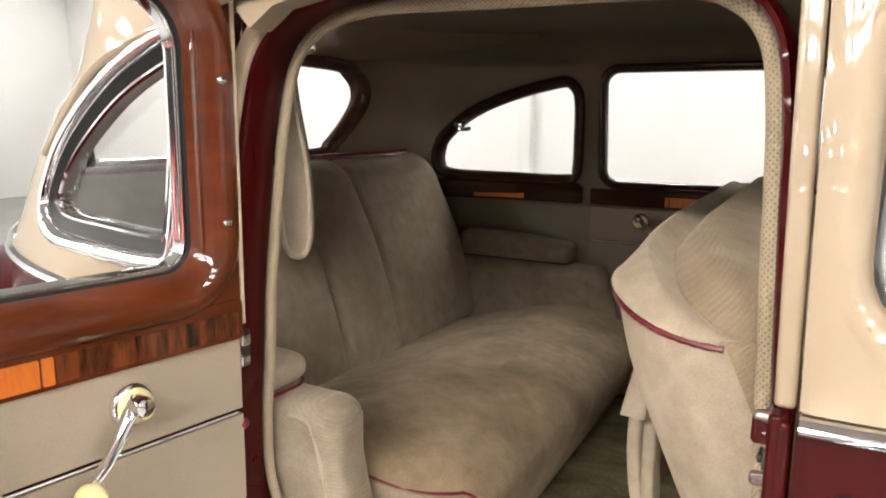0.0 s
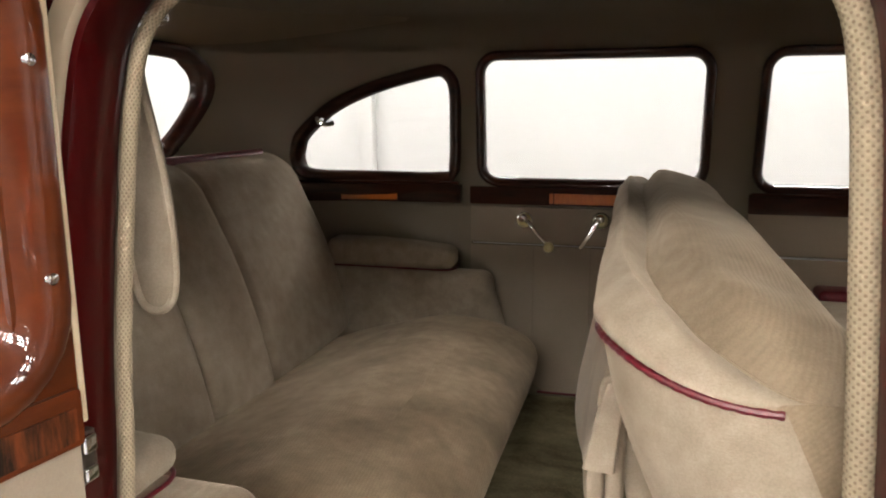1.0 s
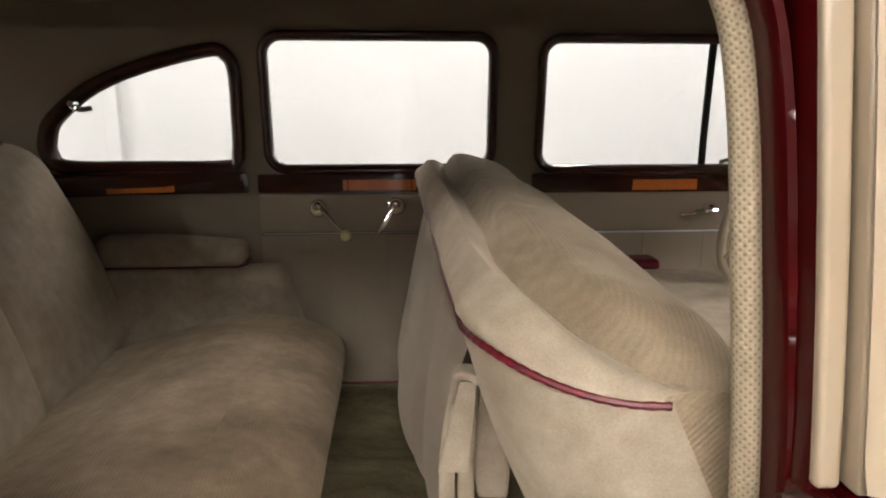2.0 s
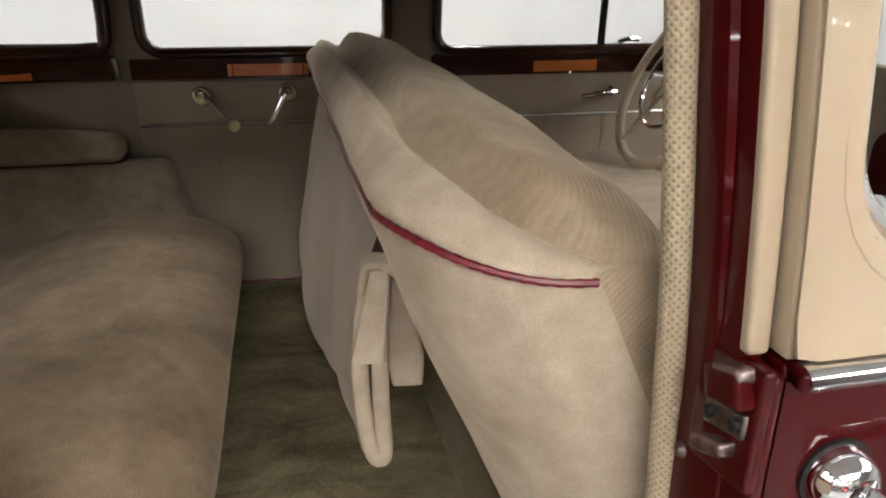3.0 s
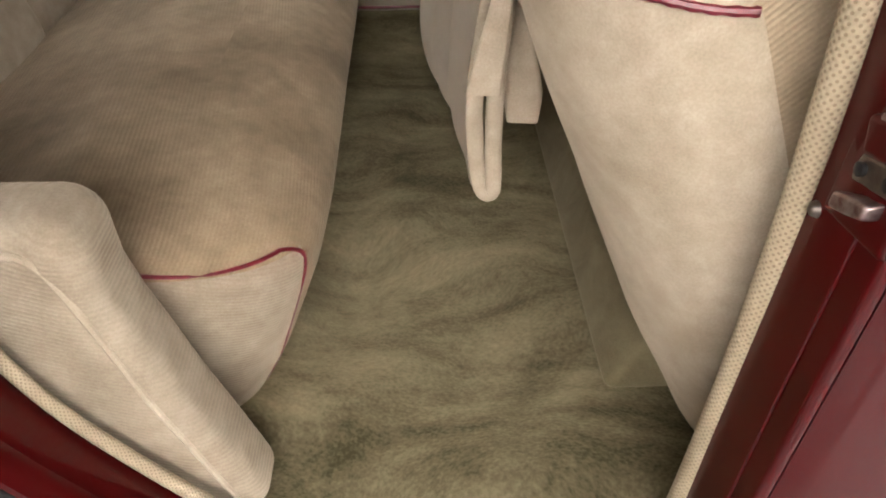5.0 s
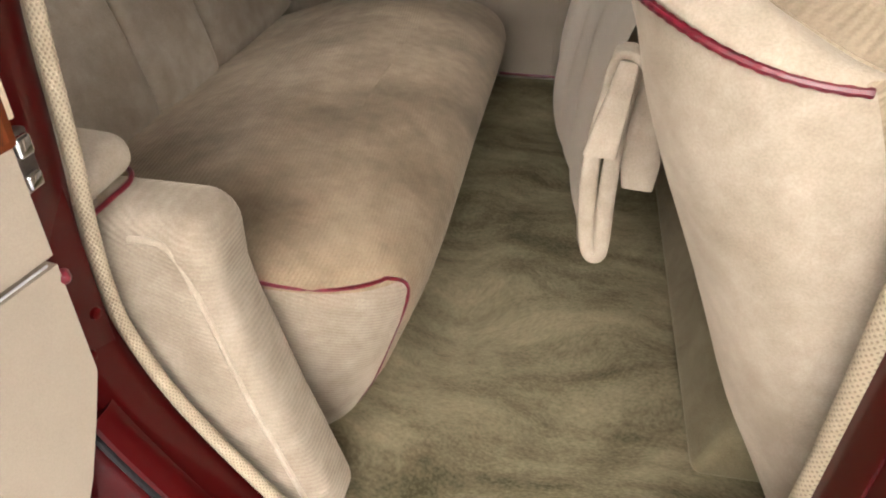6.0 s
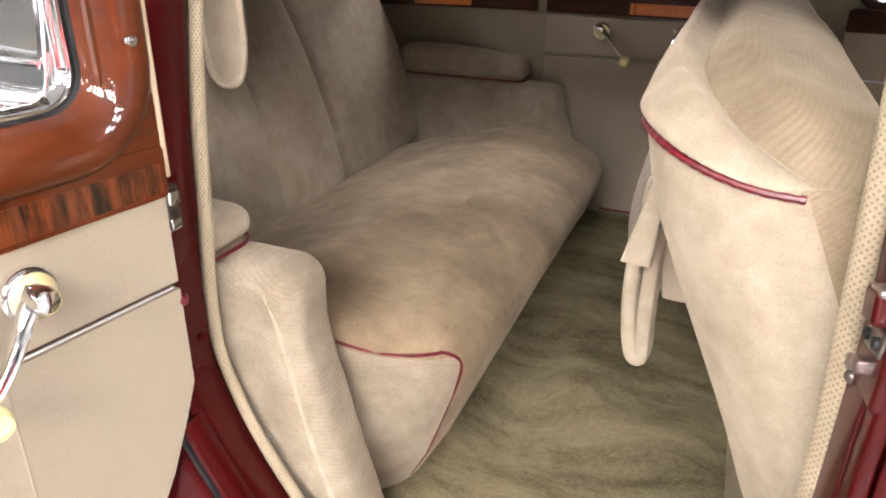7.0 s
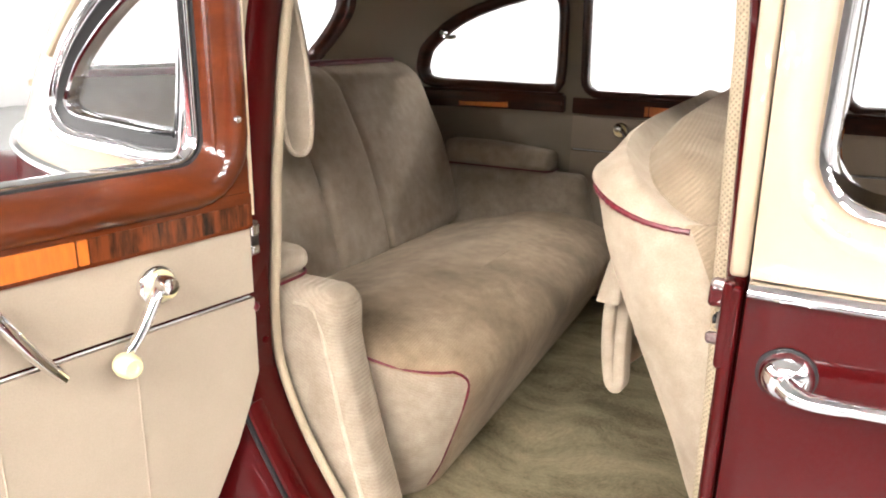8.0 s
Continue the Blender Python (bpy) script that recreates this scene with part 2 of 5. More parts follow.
def rbox(x0, x1, y0, y1, z0, z1, r, n=(6, 6, 6), k=4, deform=None):
    """A box with rounded edges of radius r and a grid of faces, to be bent by deform(Vector)."""
    h = ((x1 - x0) / 2, (y1 - y0) / 2, (z1 - z0) / 2)
    c = Vector(((x0 + x1) / 2, (y0 + y1) / 2, (z0 + z1) / 2))
    r = min(r, *(0.999 * v for v in h))
    ax = []
    for i in range(3):
        b = [h[i] - r + r * math.tan(j / k * math.pi / 4) for j in range(k + 1)]
        mid = list(np.linspace(-(h[i] - r), h[i] - r, n[i] + 1))[1:-1]
        ax.append([-v for v in reversed(b)] + mid + b)
    bm = bmesh.new()
    cache = {}

    def vert(p):
        key = tuple(round(v, 6) for v in p)
        if key not in cache:
            q = Vector([max(-(h[i] - r), min(h[i] - r, p[i])) for i in range(3)])
            d = Vector(p) - q
            w = q + d.normalized() * r if d.length > 1e-9 else q
            w = w + c
            cache[key] = bm.verts.new(deform(w) if deform else w)
        return cache[key]

    for i in range(3):
        a, b = (i + 1) % 3, (i + 2) % 3
        for s in (-h[i], h[i]):
            for u in range(len(ax[a]) - 1):
                for v in range(len(ax[b]) - 1):
                    q = []
                    for du, dv in ((0, 0), (1, 0), (1, 1), (0, 1)):
                        p = [0, 0, 0]
                        p[i], p[a], p[b] = s, ax[a][u + du], ax[b][v + dv]
                        q.append(vert(p))
                    if len(set(q)) == 4:
                        bm.faces.new(q)
    return bm


def smooth_path(pts, per=8, closed=False):
    """Catmull-Rom through the points."""
    pts = [Vector(p) for p in pts]
    m, out = len(pts), []
    for i in range(m if closed else m - 1):
        p = [pts[(i + j) % m] if closed else pts[max(0, min(m - 1, i + j))] for j in (-1, 0, 1, 2)]
        for j in range(per):
            t = j / per
            out.append(0.5 * ((2 * p[1]) + (p[2] - p[0]) * t + (2 * p[0] - 5 * p[1] + 4 * p[2] - p[3]) * t * t
                              + (3 * p[1] - p[0] - 3 * p[2] + p[3]) * t ** 3))
    if not closed:
        out.append(pts[-1])
    return out


def tube(pts, r, seg=8, closed=False, bm=None, flat=1.0, up=Vector((0, 0, 1))):
    """A tube along the points; r may be a list. flat squeezes it across up."""
    bm = bm or bmesh.new()
    pts = [Vector(p) for p in pts]
    m, rings = len(pts), []
    side = None
    for i, p in enumerate(pts):
        a = pts[(i - 1) % m] if closed or i else p
        b = pts[(i + 1) % m] if closed or i < m - 1 else p
        t = (b - a).normalized()
        side = t.cross(up) if side is None else side - t * side.dot(t)
        if side.length < 1e-5:
            side = t.orthogonal()
        side.normalize()
        nn = side.cross(t).normalized()
        rr = r[i] if isinstance(r, (list, tuple)) else r
        rings.append([bm.verts.new(p + rr * (math.cos(w) * side + flat * math.sin(w) * nn)) for w in
                      (2 * math.pi * j / seg for j in range(seg))])
    for i in range(m if closed else m - 1):
        u, v = rings[i], rings[(i + 1) % m]
        for j in range(seg):
            bm.faces.new((u[j], u[(j + 1) % seg], v[(j + 1) % seg], v[j]))
    if not closed:
        bm.faces.new(rings[0][::-1])
        bm.faces.new(rings[-1])
    return bm


def lathe(profile, origin, axis, seg=24, bm=None):
    """Turns (radius, along) pairs round an axis."""
    bm = bm or bmesh.new()
    axis = Vector(axis).normalized()
    e = axis.orthogonal().normalized()
    f = axis.cross(e)
    rings = []
    for rad, al in profile:
        rings.append([bm.verts.new(Vector(origin) + axis * al + max(rad, 1e-4) * (math.cos(w) * e + math.sin(w) * f))
                      for w in (2 * math.pi * j / seg for j in range(seg))])
    for u, v in zip(rings, rings[1:]):
        for j in range(seg):
            bm.faces.new((u[j], u[(j + 1) % seg], v[(j + 1) % seg], v[j]))
    bm.faces.new(rings[0][::-1])
    bm.faces.new(rings[-1])
    return bm


def roundrect(a0, a1, b0, b1, r, seg=6, radii=None):
    """Outline, counter-clockwise; radii for the corners (a1 b0), (a1 b1), (a0 b1), (a0 b0)."""
    radii = radii or (r, r, r, r)
    out = []
    for (ca, cb, st), q in zip(((a1, b0, -90), (a1, b1, 0), (a0, b1, 90), (a0, b0, 180)), radii):
        oa, ob = ca + (-q if ca == a1 else q), cb + (-q if cb == b1 else q)
        for j in range(seg + 1):
            w = radians(st + 90 * j / seg)
            out.append((oa + q * math.cos(w), ob + q * math.sin(w)))
    return out


def densify(outline, step):
    out = []
    for p, q in zip(outline, outline[1:] + outline[:1]):
        m = max(1, int(math.dist(p, q) / step))
        out += [(p[0] + (q[0] - p[0]) * j / m, p[1] + (q[1] - p[1]) * j / m) for j in range(m)]
    return out


def outline_sweep(outline, profile, place, closed=True, bm=None, swell=None, core=(0.0, 0.0)):
    """Sweeps a closed profile of (out, deep) along an outline of (a, b); place(a, b, deep) gives the world point; swell(a, b) scales it about core."""
    bm = bm or bmesh.new()
    m = len(outline)
    rings = []
    for i, (a, b) in enumerate(outline):
        p = outline[(i - 1) % m] if closed or i else outline[i]
        q = outline[(i + 1) % m] if closed or i < m - 1 else outline[i]
        t = Vector((q[0] - p[0], q[1] - p[1])).normalized()
        nn = Vector((t.y, -t.x))
        f = swell(a, b) if swell else 1.0
        section = [(core[0] + (o - core[0]) * f, core[1] + (d - core[1]) * f) for o, d in profile]
        rings.append([bm.verts.new(place(a + nn.x * o, b + nn.y * o, d)) for o, d in section])
    k = len(profile)
    for i in range(m if closed else m - 1):
        u, v = rings[i], rings[(i + 1) % m]
        for j in range(k):
            bm.faces.new((u[j], u[(j + 1) % k], v[(j + 1) % k], v[j]))
    if not closed:
        bm.faces.new(rings[0])
        bm.faces.new(rings[-1][::-1])
    return bm


def plate(outline, d0, d1, place, bm=None):
    """A flat or gently bent plate with the given outline, from depth d0 to d1."""
    bm = bm or bmesh.new()
    v = [[bm.verts.new(place(a, b, d)) for a, b in outline] for d in (d0, d1)]
    m = len(outline)
    for i in range(m):
        bm.faces.new((v[0][i], v[0][(i + 1) % m], v[1][(i + 1) % m], v[1][i]))
    for loop in v:
        bm.faces.new(loop)
    return bm


def inside(outline, a, b):
    hit = False
    for (p, q), (r, s) in zip(outline, outline[1:] + outline[:1]):
        if (q > b) != (s > b) and a < (r - p) * (b - q) / (s - q) + p:
            hit = not hit
    return hit


def grown(outline, o):
    m, out = len(outline), []
    for i, (a, b) in enumerate(outline):
        p, q = outline[(i - 1) % m], outline[(i + 1) % m]
        t = Vector((q[0] - p[0], q[1] - p[1])).normalized()
        out.append((a + t.y * o, b - t.x * o))
    return out


# ---------------------------------------------------------------- the car's form
MID = 0.775          # middle of the car across
HALF, TAIL, XC, POW, POW_OUT = 0.725, 0.86, -0.60, 2.7, 2.2
FLOOR = 0.535


def lean_side(z):
    return 0.045 * max(0.0, (z - 1.10) / 0.38) ** 1.4


def lean_tail(z):
    return 0.10 * max(0.0, (z - 1.00) / 0.48)


def flare(z, grow):
    return 0.085 * min(1.0, max(0.0, (1.26 - z) / 0.15)) ** 1.4 if grow else 0.0


def half_width(x, z, grow=0.0):
    """Half the width of the lining at x and height z; grow for the outer skin."""
    w = HALF + grow - lean_side(z)
    if x >= XC:
        return w
    k = POW_OUT if grow else POW
    u = min(1.0, (XC - x) / (TAIL + 0.3 * grow + flare(z, grow) - lean_tail(z)))
    return w * (1 - u ** k) ** (1 / k)


def tail_x(y, z, grow=0.0):
    v = min(1.0, abs(y - MID) / (HALF + grow - lean_side(z)))
    k = POW_OUT if grow else POW
    return XC - (TAIL + 0.3 * grow + flare(z, grow) - lean_tail(z)) * (1 - v ** k) ** (1 / k)


def far_in(x, z, d):
    return Vector((x, MID + half_width(x, z) - d, z))


def near_out(x, z, d):
    return Vector((x, MID - half_width(x, z, 0.10) - d, z))


def shoulder(x, y, z, grow=0.0):
    """How far the near rear quarter rolls in towards the roof above the drip rail."""
    if y >= MID or x > -0.80:
        return 0.0
    s = min(1.0, (-0.80 - x) / 0.30)
    g = float(np.interp(z, [1.26, 1.30, 1.34, 1.43, 1.51, 1.56, 1.62], [0.0, 0.004, 0.012, 0.072, 0.155, 0.24, 0.30]))
    if grow:
        g += float(np.interp(z, [1.24, 1.30, 1.40], [0.0, 0.012, 0.022]))
    v = min(1.0, (MID - y) / 0.66)
    return s * s * (3 - 2 * s) * g * v * v * (3 - 2 * v)


def plan(grow, z, shrink=1.0, front=1.25, m=280, n=120):
    """Points of the shell's plan from the far front, round the tail, to the near front."""
    w, t, k = HALF + grow - lean_side(z), TAIL + 0.3 * grow + flare(z, grow) - lean_tail(z), POW_OUT if grow else POW
    pts = [(front + (XC - front) * j / n, MID + w * shrink) for j in range(n)]
    for j in range(m + 1):
        th = math.pi / 2 - math.pi * j / m
        c, s_ = abs(math.cos(th)) + 1e-9, math.sin(th)
        r = (c ** k + abs(s_) ** k) ** (-1 / k)
        pts.append((XC - t * shrink * r * c, MID + w * shrink * r * s_))
    pts += [(XC + (front - XC) * j / n, MID - w * shrink) for j in range(1, n + 1)]
    return pts


def shell(rows, grow, hole, thick):
    """Wall sheet over heights rows; hole(x, y, z) tells the faces to leave out."""
    bm = bmesh.new()
    grid = [[bm.verts.new((x, y + shoulder(x, y, z, grow), z)) for x, y in plan(grow, z)] for z in rows]
    for u, v in zip(grid, grid[1:]):
        for j in range(len(u) - 1):
            c = (u[j].co + u[j + 1].co + v[j].co + v[j + 1].co) / 4
            if not hole(c.x, c.y, c.z):
                bm.faces.new((u[j], u[j + 1], v[j + 1], v[j]))
    loose = [v for v in bm.verts if not v.link_faces]
    bmesh.ops.delete(bm, geom=loose, context="VERTS")
    bmesh.ops.solidify(bm, geom=bm.faces, thickness=thick)
    return bm


def crown(grow, z0, rise, thick, power=2.6, roll=0.0):
    """The roof or headlining over the plan at height z0."""
    bm = bmesh.new()
    grid = []
    for i in range(19):
        if roll:
            w = min(1.0, i / 10) * math.pi / 2
            r = (1 - roll * (1 - math.cos(w))) * (1.0 if i <= 10 else math.cos(math.pi / 2 * (i - 10) / 8))
            z = z0 + rise * (0.85 * math.sin(w) + 0.15 * max(0.0, (i - 10) / 8) ** 2)
        else:
            r = math.cos(math.pi / 2 * i / 18)
            z = z0 + rise * (1 - r ** power) ** (1 / 1.6)
        grid.append([bm.verts.new((x, y + shoulder(x, y, z, grow), z)) for x, y in plan(grow, z0, max(r, 0.001), 1.25, 48, 20)])
    for u, v in zip(grid, grid[1:]):
        for j in range(len(u) - 1):
            bm.faces.new((u[j], u[j + 1], v[j + 1], v[j]))
    bmesh.ops.solidify(bm, geom=bm.faces, thickness=thick)
    return bm


# window and door outlines, (x, z); the rear window is (y, z)
def curve(pts, per=5):
    """A smooth closed outline, counter-clockwise."""
    return [(p.x, p.y) for p in smooth_path([(a, b, 0) for a, b in pts], per, True)]


QUARTER = curve([(-1.03, 1.176), (-0.855, 1.171), (-0.672, 1.171), (-0.650, 1.190), (-0.645, 1.30), (-0.644, 1.388), (-0.656, 1.421), (-0.69, 1.427),
                 (-0.835, 1.391), (-0.955, 1.340), (-1.036, 1.272), (-1.055, 1.234), (-1.058, 1.197)])
REAR_GLASS = roundrect(-0.543, 0.012, 1.156, 1.468, 0.035)
FRONT_GLASS = roundrect(0.163, 0.86, 1.153, 1.465, 0.035)
BACKLIGHT = curve([(0.775, 1.232), (1.13, 1.238), (1.18, 1.262), (1.224, 1.345), (1.232, 1.405), (1.205, 1.452), (1.14, 1.474), (0.775, 1.484),
                   (0.41, 1.474), (0.345, 1.452), (0.318, 1.405), (0.326, 1.345), (0.37, 1.262), (0.42, 1.238)])
OPENING = curve([(0.000, 0.50), (0.010, 0.60), (0.013, 0.80), (0.010, 0.97), (0.003, 1.10), (-0.004, 1.235), (-0.010, 1.34), (-0.022, 1.405), (-0.054, 1.440), (-0.11, 1.453),
                 (-0.30, 1.455), (-0.44, 1.455), (-0.510, 1.441), (-0.552, 1.406), (-0.568, 1.340), (-0.576, 1.194), (-0.584, 1.044), (-0.592, 0.960),
                 (-0.594, 0.890), (-0.586, 0.838), (-0.556, 0.762), (-0.498, 0.668), (-0.43, 0.578), (-0.375, 0.520), (-0.31, 0.500)])
Q_OUT = curve([(-0.905, 1.181), (-0.79, 1.177), (-0.672, 1.174), (-0.650, 1.190), (-0.645, 1.30), (-0.645, 1.398), (-0.658, 1.414), (-0.70, 1.402),
               (-0.785, 1.362), (-0.895, 1.288), (-0.945, 1.232), (-0.948, 1.200)])


# ---------------------------------------------------------------- showroom
def slab(name, x0, x1, y0, y1, z0, z1, mat, label, category):
    return tagged(part(name, rbox(x0, x1, y0, y1, z0, z1, 0.01, (1, 1, 1), 1), mat), label, category, kind="structure")


slab("ground", -12, 12, -22, 8, -0.2, 0.0, CONCRETE, "polished grey concrete showroom floor", "floor")
slab("wall_north", -12, 12, 7.5, 7.8, 0, 3.8, WHITEWALL, "plain white showroom wall", "wall")
slab("pilaster", -3.22, -3.06, 7.36, 7.51, 0, 3.8, material("pilaster_paint", (0.70, 0.70, 0.69), 0.8, color2=(0.67, 0.67, 0.66), scale=0.6), "shallow grey pilaster on the white wall", "wall")
slab("wall_south", -12, 12, -21.8, -21.5, 0, 3.8, WHITEWALL, "plain white showroom wall", "wall")
slab("wall_east", 11.5, 11.8, -21.5, 7.5, 0, 3.8, WHITEWALL, "plain white showroom wall", "wall")
slab("wall_west", -11.8, -11.5, -21.5, 7.5, 0, 3.8, WHITEWALL, "plain white showroom wall", "wall")
slab("ceiling", -12, 12, -22, 8, 3.8, 4.0, CEILING, "plain white showroom ceiling", "ceiling")


def ceiling_light(x, y):
    t = thing("ceiling_light", (x, y, 3.78), "square white ceiling light with a bright diffuser", "lamp", "ceiling lights of the showroom")
    part("frame", rbox(x - 0.33, x + 0.33, y - 0.30, y + 0.30, 3.73, 3.8, 0.01, (1, 1, 1), 1), WHITEWALL, t)
    part("diffuser", rbox(x - 0.30, x + 0.30, y - 0.27, y + 0.27, 3.712, 3.726, 0.004, (1, 1, 1), 1), LAMP, t)
    settle(t)


for i in range(8):
    ceiling_light(-9.8 + 2.8 * i, 6.0)
for lx in (-4.8, 1.2):
    ceiling_light(lx, 4.4)
ceiling_light(-3.8, 1.2)
for lx in (-2.1, -1.1, -0.1, 0.9, 2.0):
    for ly in (-3.9, -4.8, -5.8):
        ceiling_light(lx, ly)
for lx in (-10.2, -8.6, -6.6, -4.8):
    for ly in (-1.0, -3.0, -5.5, -8.6):
        ceiling_light(lx, ly)
for lx in (3.4, 5.2, 7.2):
    for ly in (-0.6, -1.7, -2.8):
        ceiling_light(lx, ly)
for lx in (-6.6, -3.2, 0.0, 3.2):
    for ly in (-10.4, -14.6, -19.6):
        ceiling_light(lx, ly)


def parked_car(x, paint, label):
    """A car parked across the aisle."""
    y = -6.3
    t = thing("parked_car", (x, y, 0.0), label, "car", "cars parked across the aisle")

    def hood(p):
        u = (p.y - y) / 2.2
        return p + Vector((0, 0, -0.22 * abs(u) ** 3 if p.z > 0.6 else 0))

    part("body", rbox(x - 0.86, x + 0.86, y - 2.2, y + 2.2, 0.28, 0.98, 0.16, (4, 10, 3), 5, hood), paint, t)
    part("cabin", rbox(x - 0.72, x + 0.72, y - 1.3, y + 0.75, 0.85, 1.48, 0.22, (4, 6, 3), 5), RUBBER, t, "dark glazed cabin")
    part("roof", rbox(x - 0.62, x + 0.62, y - 1.0, y + 0.4, 1.40, 1.52, 0.06, (3, 4, 1), 4), paint, t)
    part("bumper", tube([(x - 0.85, y + 2.16, 0.45), (x - 0.5, y + 2.27, 0.45), (x + 0.5, y + 2.27, 0.45), (x + 0.85, y + 2.16, 0.45)], 0.055, 10), CHROME, t, "chrome bumper")
    for sx in (-0.6, 0.6):
        part("headlight", lathe([(0.11, 0), (0.10, 0.05), (0.05, 0.08)], (x + sx, y + 2.12, 0.70), (0, 1, 0), 18), CHROME, t, "round chrome headlight")
        for wy in (-1.35, 1.4):
            w = part("wheel", lathe([(0.20, 0.10), (0.32, 0.09), (0.34, 0.0), (0.32, -0.09), (0.20, -0.10)], (x + 1.32 * sx, y + wy, 0.34), (1, 0, 0), 24), RUBBER, t, "black tyre")
            part("hubcap", lathe([(0.19, 0.0), (0.15, 0.04), (0.05, 0.06)], (x + 1.32 * sx + (0.09 if sx > 0 else -0.09), y + wy, 0.34), (1 if sx > 0 else -1, 0, 0), 18), CHROME, w)
    settle(t)


RED = material("red_paint", (0.35, 0.012, 0.012), 0.35, color2=(0.32, 0.01, 0.01), scale=3, coat=0.8)
BLACK = material("black_paint", (0.012, 0.012, 0.014), 0.35, color2=(0.016, 0.015, 0.016), scale=3, coat=0.8)
GREEN = material("green_paint", (0.03, 0.06, 0.04), 0.35, color2=(0.025, 0.05, 0.035), scale=3, coat=0.8)
for cx, paint, lab in ((-8.6, BLACK, "black parked car with chrome bumper"), (-6.1, RED, "red parked car with chrome bumper"), (-3.6, GREEN, "dark green parked car with chrome bumper"),
                       (-1.1, RED, "red parked car with chrome bumper"), (1.4, BLACK, "black parked car with chrome bumper"), (3.9, RED, "red parked car with chrome bumper"), (6.4, BLACK, "black parked car with chrome bumper")):
    parked_car(cx, paint, lab)

# ---------------------------------------------------------------- cabin shell
Q_HOLE, R_HOLE, F_HOLE, B_HOLE, QO_HOLE = (grown(o, 0.015) for o in (QUARTER, REAR_GLASS, FRONT_GLASS, BACKLIGHT, Q_OUT))

Q_WIDE, R_WIDE, F_WIDE, B_WIDE = (grown(o, 0.07) for o in (QUARTER, REAR_GLASS, FRONT_GLASS, BACKLIGHT))


def side_hole(x, z):
    return inside(Q_HOLE, x, z) or inside(R_HOLE, x, z) or inside(F_HOLE, x, z)


def lining_hole(x, y, z):
    if x < -1.05 and inside(B_HOLE, y, z):
        return True
    if y > MID:
        return side_hole(x, z)
    return (x > -0.60 and z > 0.45) or inside(Q_HOLE, x, z)


def skin_hole(x, y, z):
    if x < -1.05 and inside(B_WIDE, y, z):
        return True
    if y > MID:
        return inside(Q_WIDE, x, z) or inside(R_WIDE, x, z) or inside(F_WIDE, x, z)
    return (x > -0.640 and z < 1.472) or inside(QO_HOLE, x, z)


rows_in = [0.50, 0.7, 0.9, 1.05] + [1.10 + 0.01 * i for i in range(40)]
tagged(part("wall_lining", shell(rows_in, 0.0, lining_hole, LINING_THICK), HEADLINING), "grey-beige cloth lining of the car's cabin sides", "wall", kind="structure")
tagged(part("ceiling_lining", crown(0.0, rows_in[-1], 0.10, 0.01, roll=0.20), HEADLINING), "taut grey-beige cloth headlining of the car", "ceiling", kind="structure")


def carpet_bump(p):
    return p + Vector((0, 0, 0.0025 * noise.noise(p * 9))) if p.z > FLOOR - 0.02 else p


tagged(part("floor", rbox(-1.2, 1.25, 0.03, 1.53, FLOOR - 0.05, FLOOR, 0.005, (60, 40, 1), 1, carpet_bump), CARPET),
       "olive green brushed carpet on the car floor", "carpet", kind="structure")
tagged(part("parcel_shelf", rbox(-1.36, -1.10, 0.25, 1.30, 1.196, 1.212, 0.004, (1, 1, 1), 1), CLOTH), "grey-beige cloth parcel shelf behind the rear seat", "shelf", kind="structure")
tagged(part("firewall", rbox(1.20, 1.25, -0.02, 1.57, 0.50, 1.12, 0.01, (1, 1, 1), 1), CLOTH), "plain dark front bulkhead of the cabin", "wall", kind="structure")

# ---------------------------------------------------------------- body outside
body = thing("sedan_car", (-0.3, MID, 0.0), "two-tone cream and maroon vintage sedan with its rear door open", "car")
rows_low = [0.30, 0.45, 0.6, 0.75, 0.9, 1.0, 1.098]
rows_up = [1.105] + [1.115 + 0.01 * i for i in range(38)]
part("lower_panel", shell(rows_low, 0.10, lambda x, y, z: y < MID and x > -0.690, 0.008), MAROON, body, "glossy maroon lower body panel")
part("upper_panel", shell(rows_up, 0.10, skin_hole, 0.008), CREAM, body, "glossy cream upper body panel")
part("roof", crown(0.10, rows_up[-1], 0.13, 0.01), CREAM, body, "glossy cream roof")


def near_frame(a, b, d):
    return Vector((a, MID - half_width(max(a, -0.6), b) - d, b))


# maroon door frame round the opening, and its woven windlace
part("door_frame", outline_sweep(OPENING, [(0.014, -0.014), (0.009, 0.000), (0.006, 0.030), (0.005, 0.046), (0.007, 0.052), (0.012, 0.054), (0.016, 0.046), (0.020, -0.014)], near_frame),
     MAROON, body, "glossy maroon door frame")
CORD = densify(OPENING, 0.02)


def cord_frame(a, b, d):
    return near_frame(a, b, d + 0.024 * min(1.0, max(0.0, (a + 0.60) / 0.60)))


bm = outline_sweep(CORD, [(0.001 + 0.0102 * math.cos(w), -0.012 + 0.0102 * math.sin(w)) for w in (-i * math.pi / 6 for i in range(12))], cord_frame,
                   swell=lambda a, b: 1.05 - 0.37 * min(1.0, max(0.0, -a - 0.15) / 0.4), core=(0.001, -0.012))
uv = bm.loops.layers.uv.new("UVMap")
along = [0.0]
for p, q in zip(CORD, CORD[1:] + CORD[:1]):
    along.append(along[-1] + math.dist(p, q))
bm.faces.ensure_lookup_table()
for i in range(len(CORD)):
    for j in range(12):
        for lp, (a, b) in zip(bm.faces[12 * i + j].loops, ((0, 0), (0, 1), (1, 1), (1, 0))):
            lp[uv].uv = (along[i + a], (j + b) / 12)
part("windlace", bm, WINDLACE, body, "tan woven windlace cord")
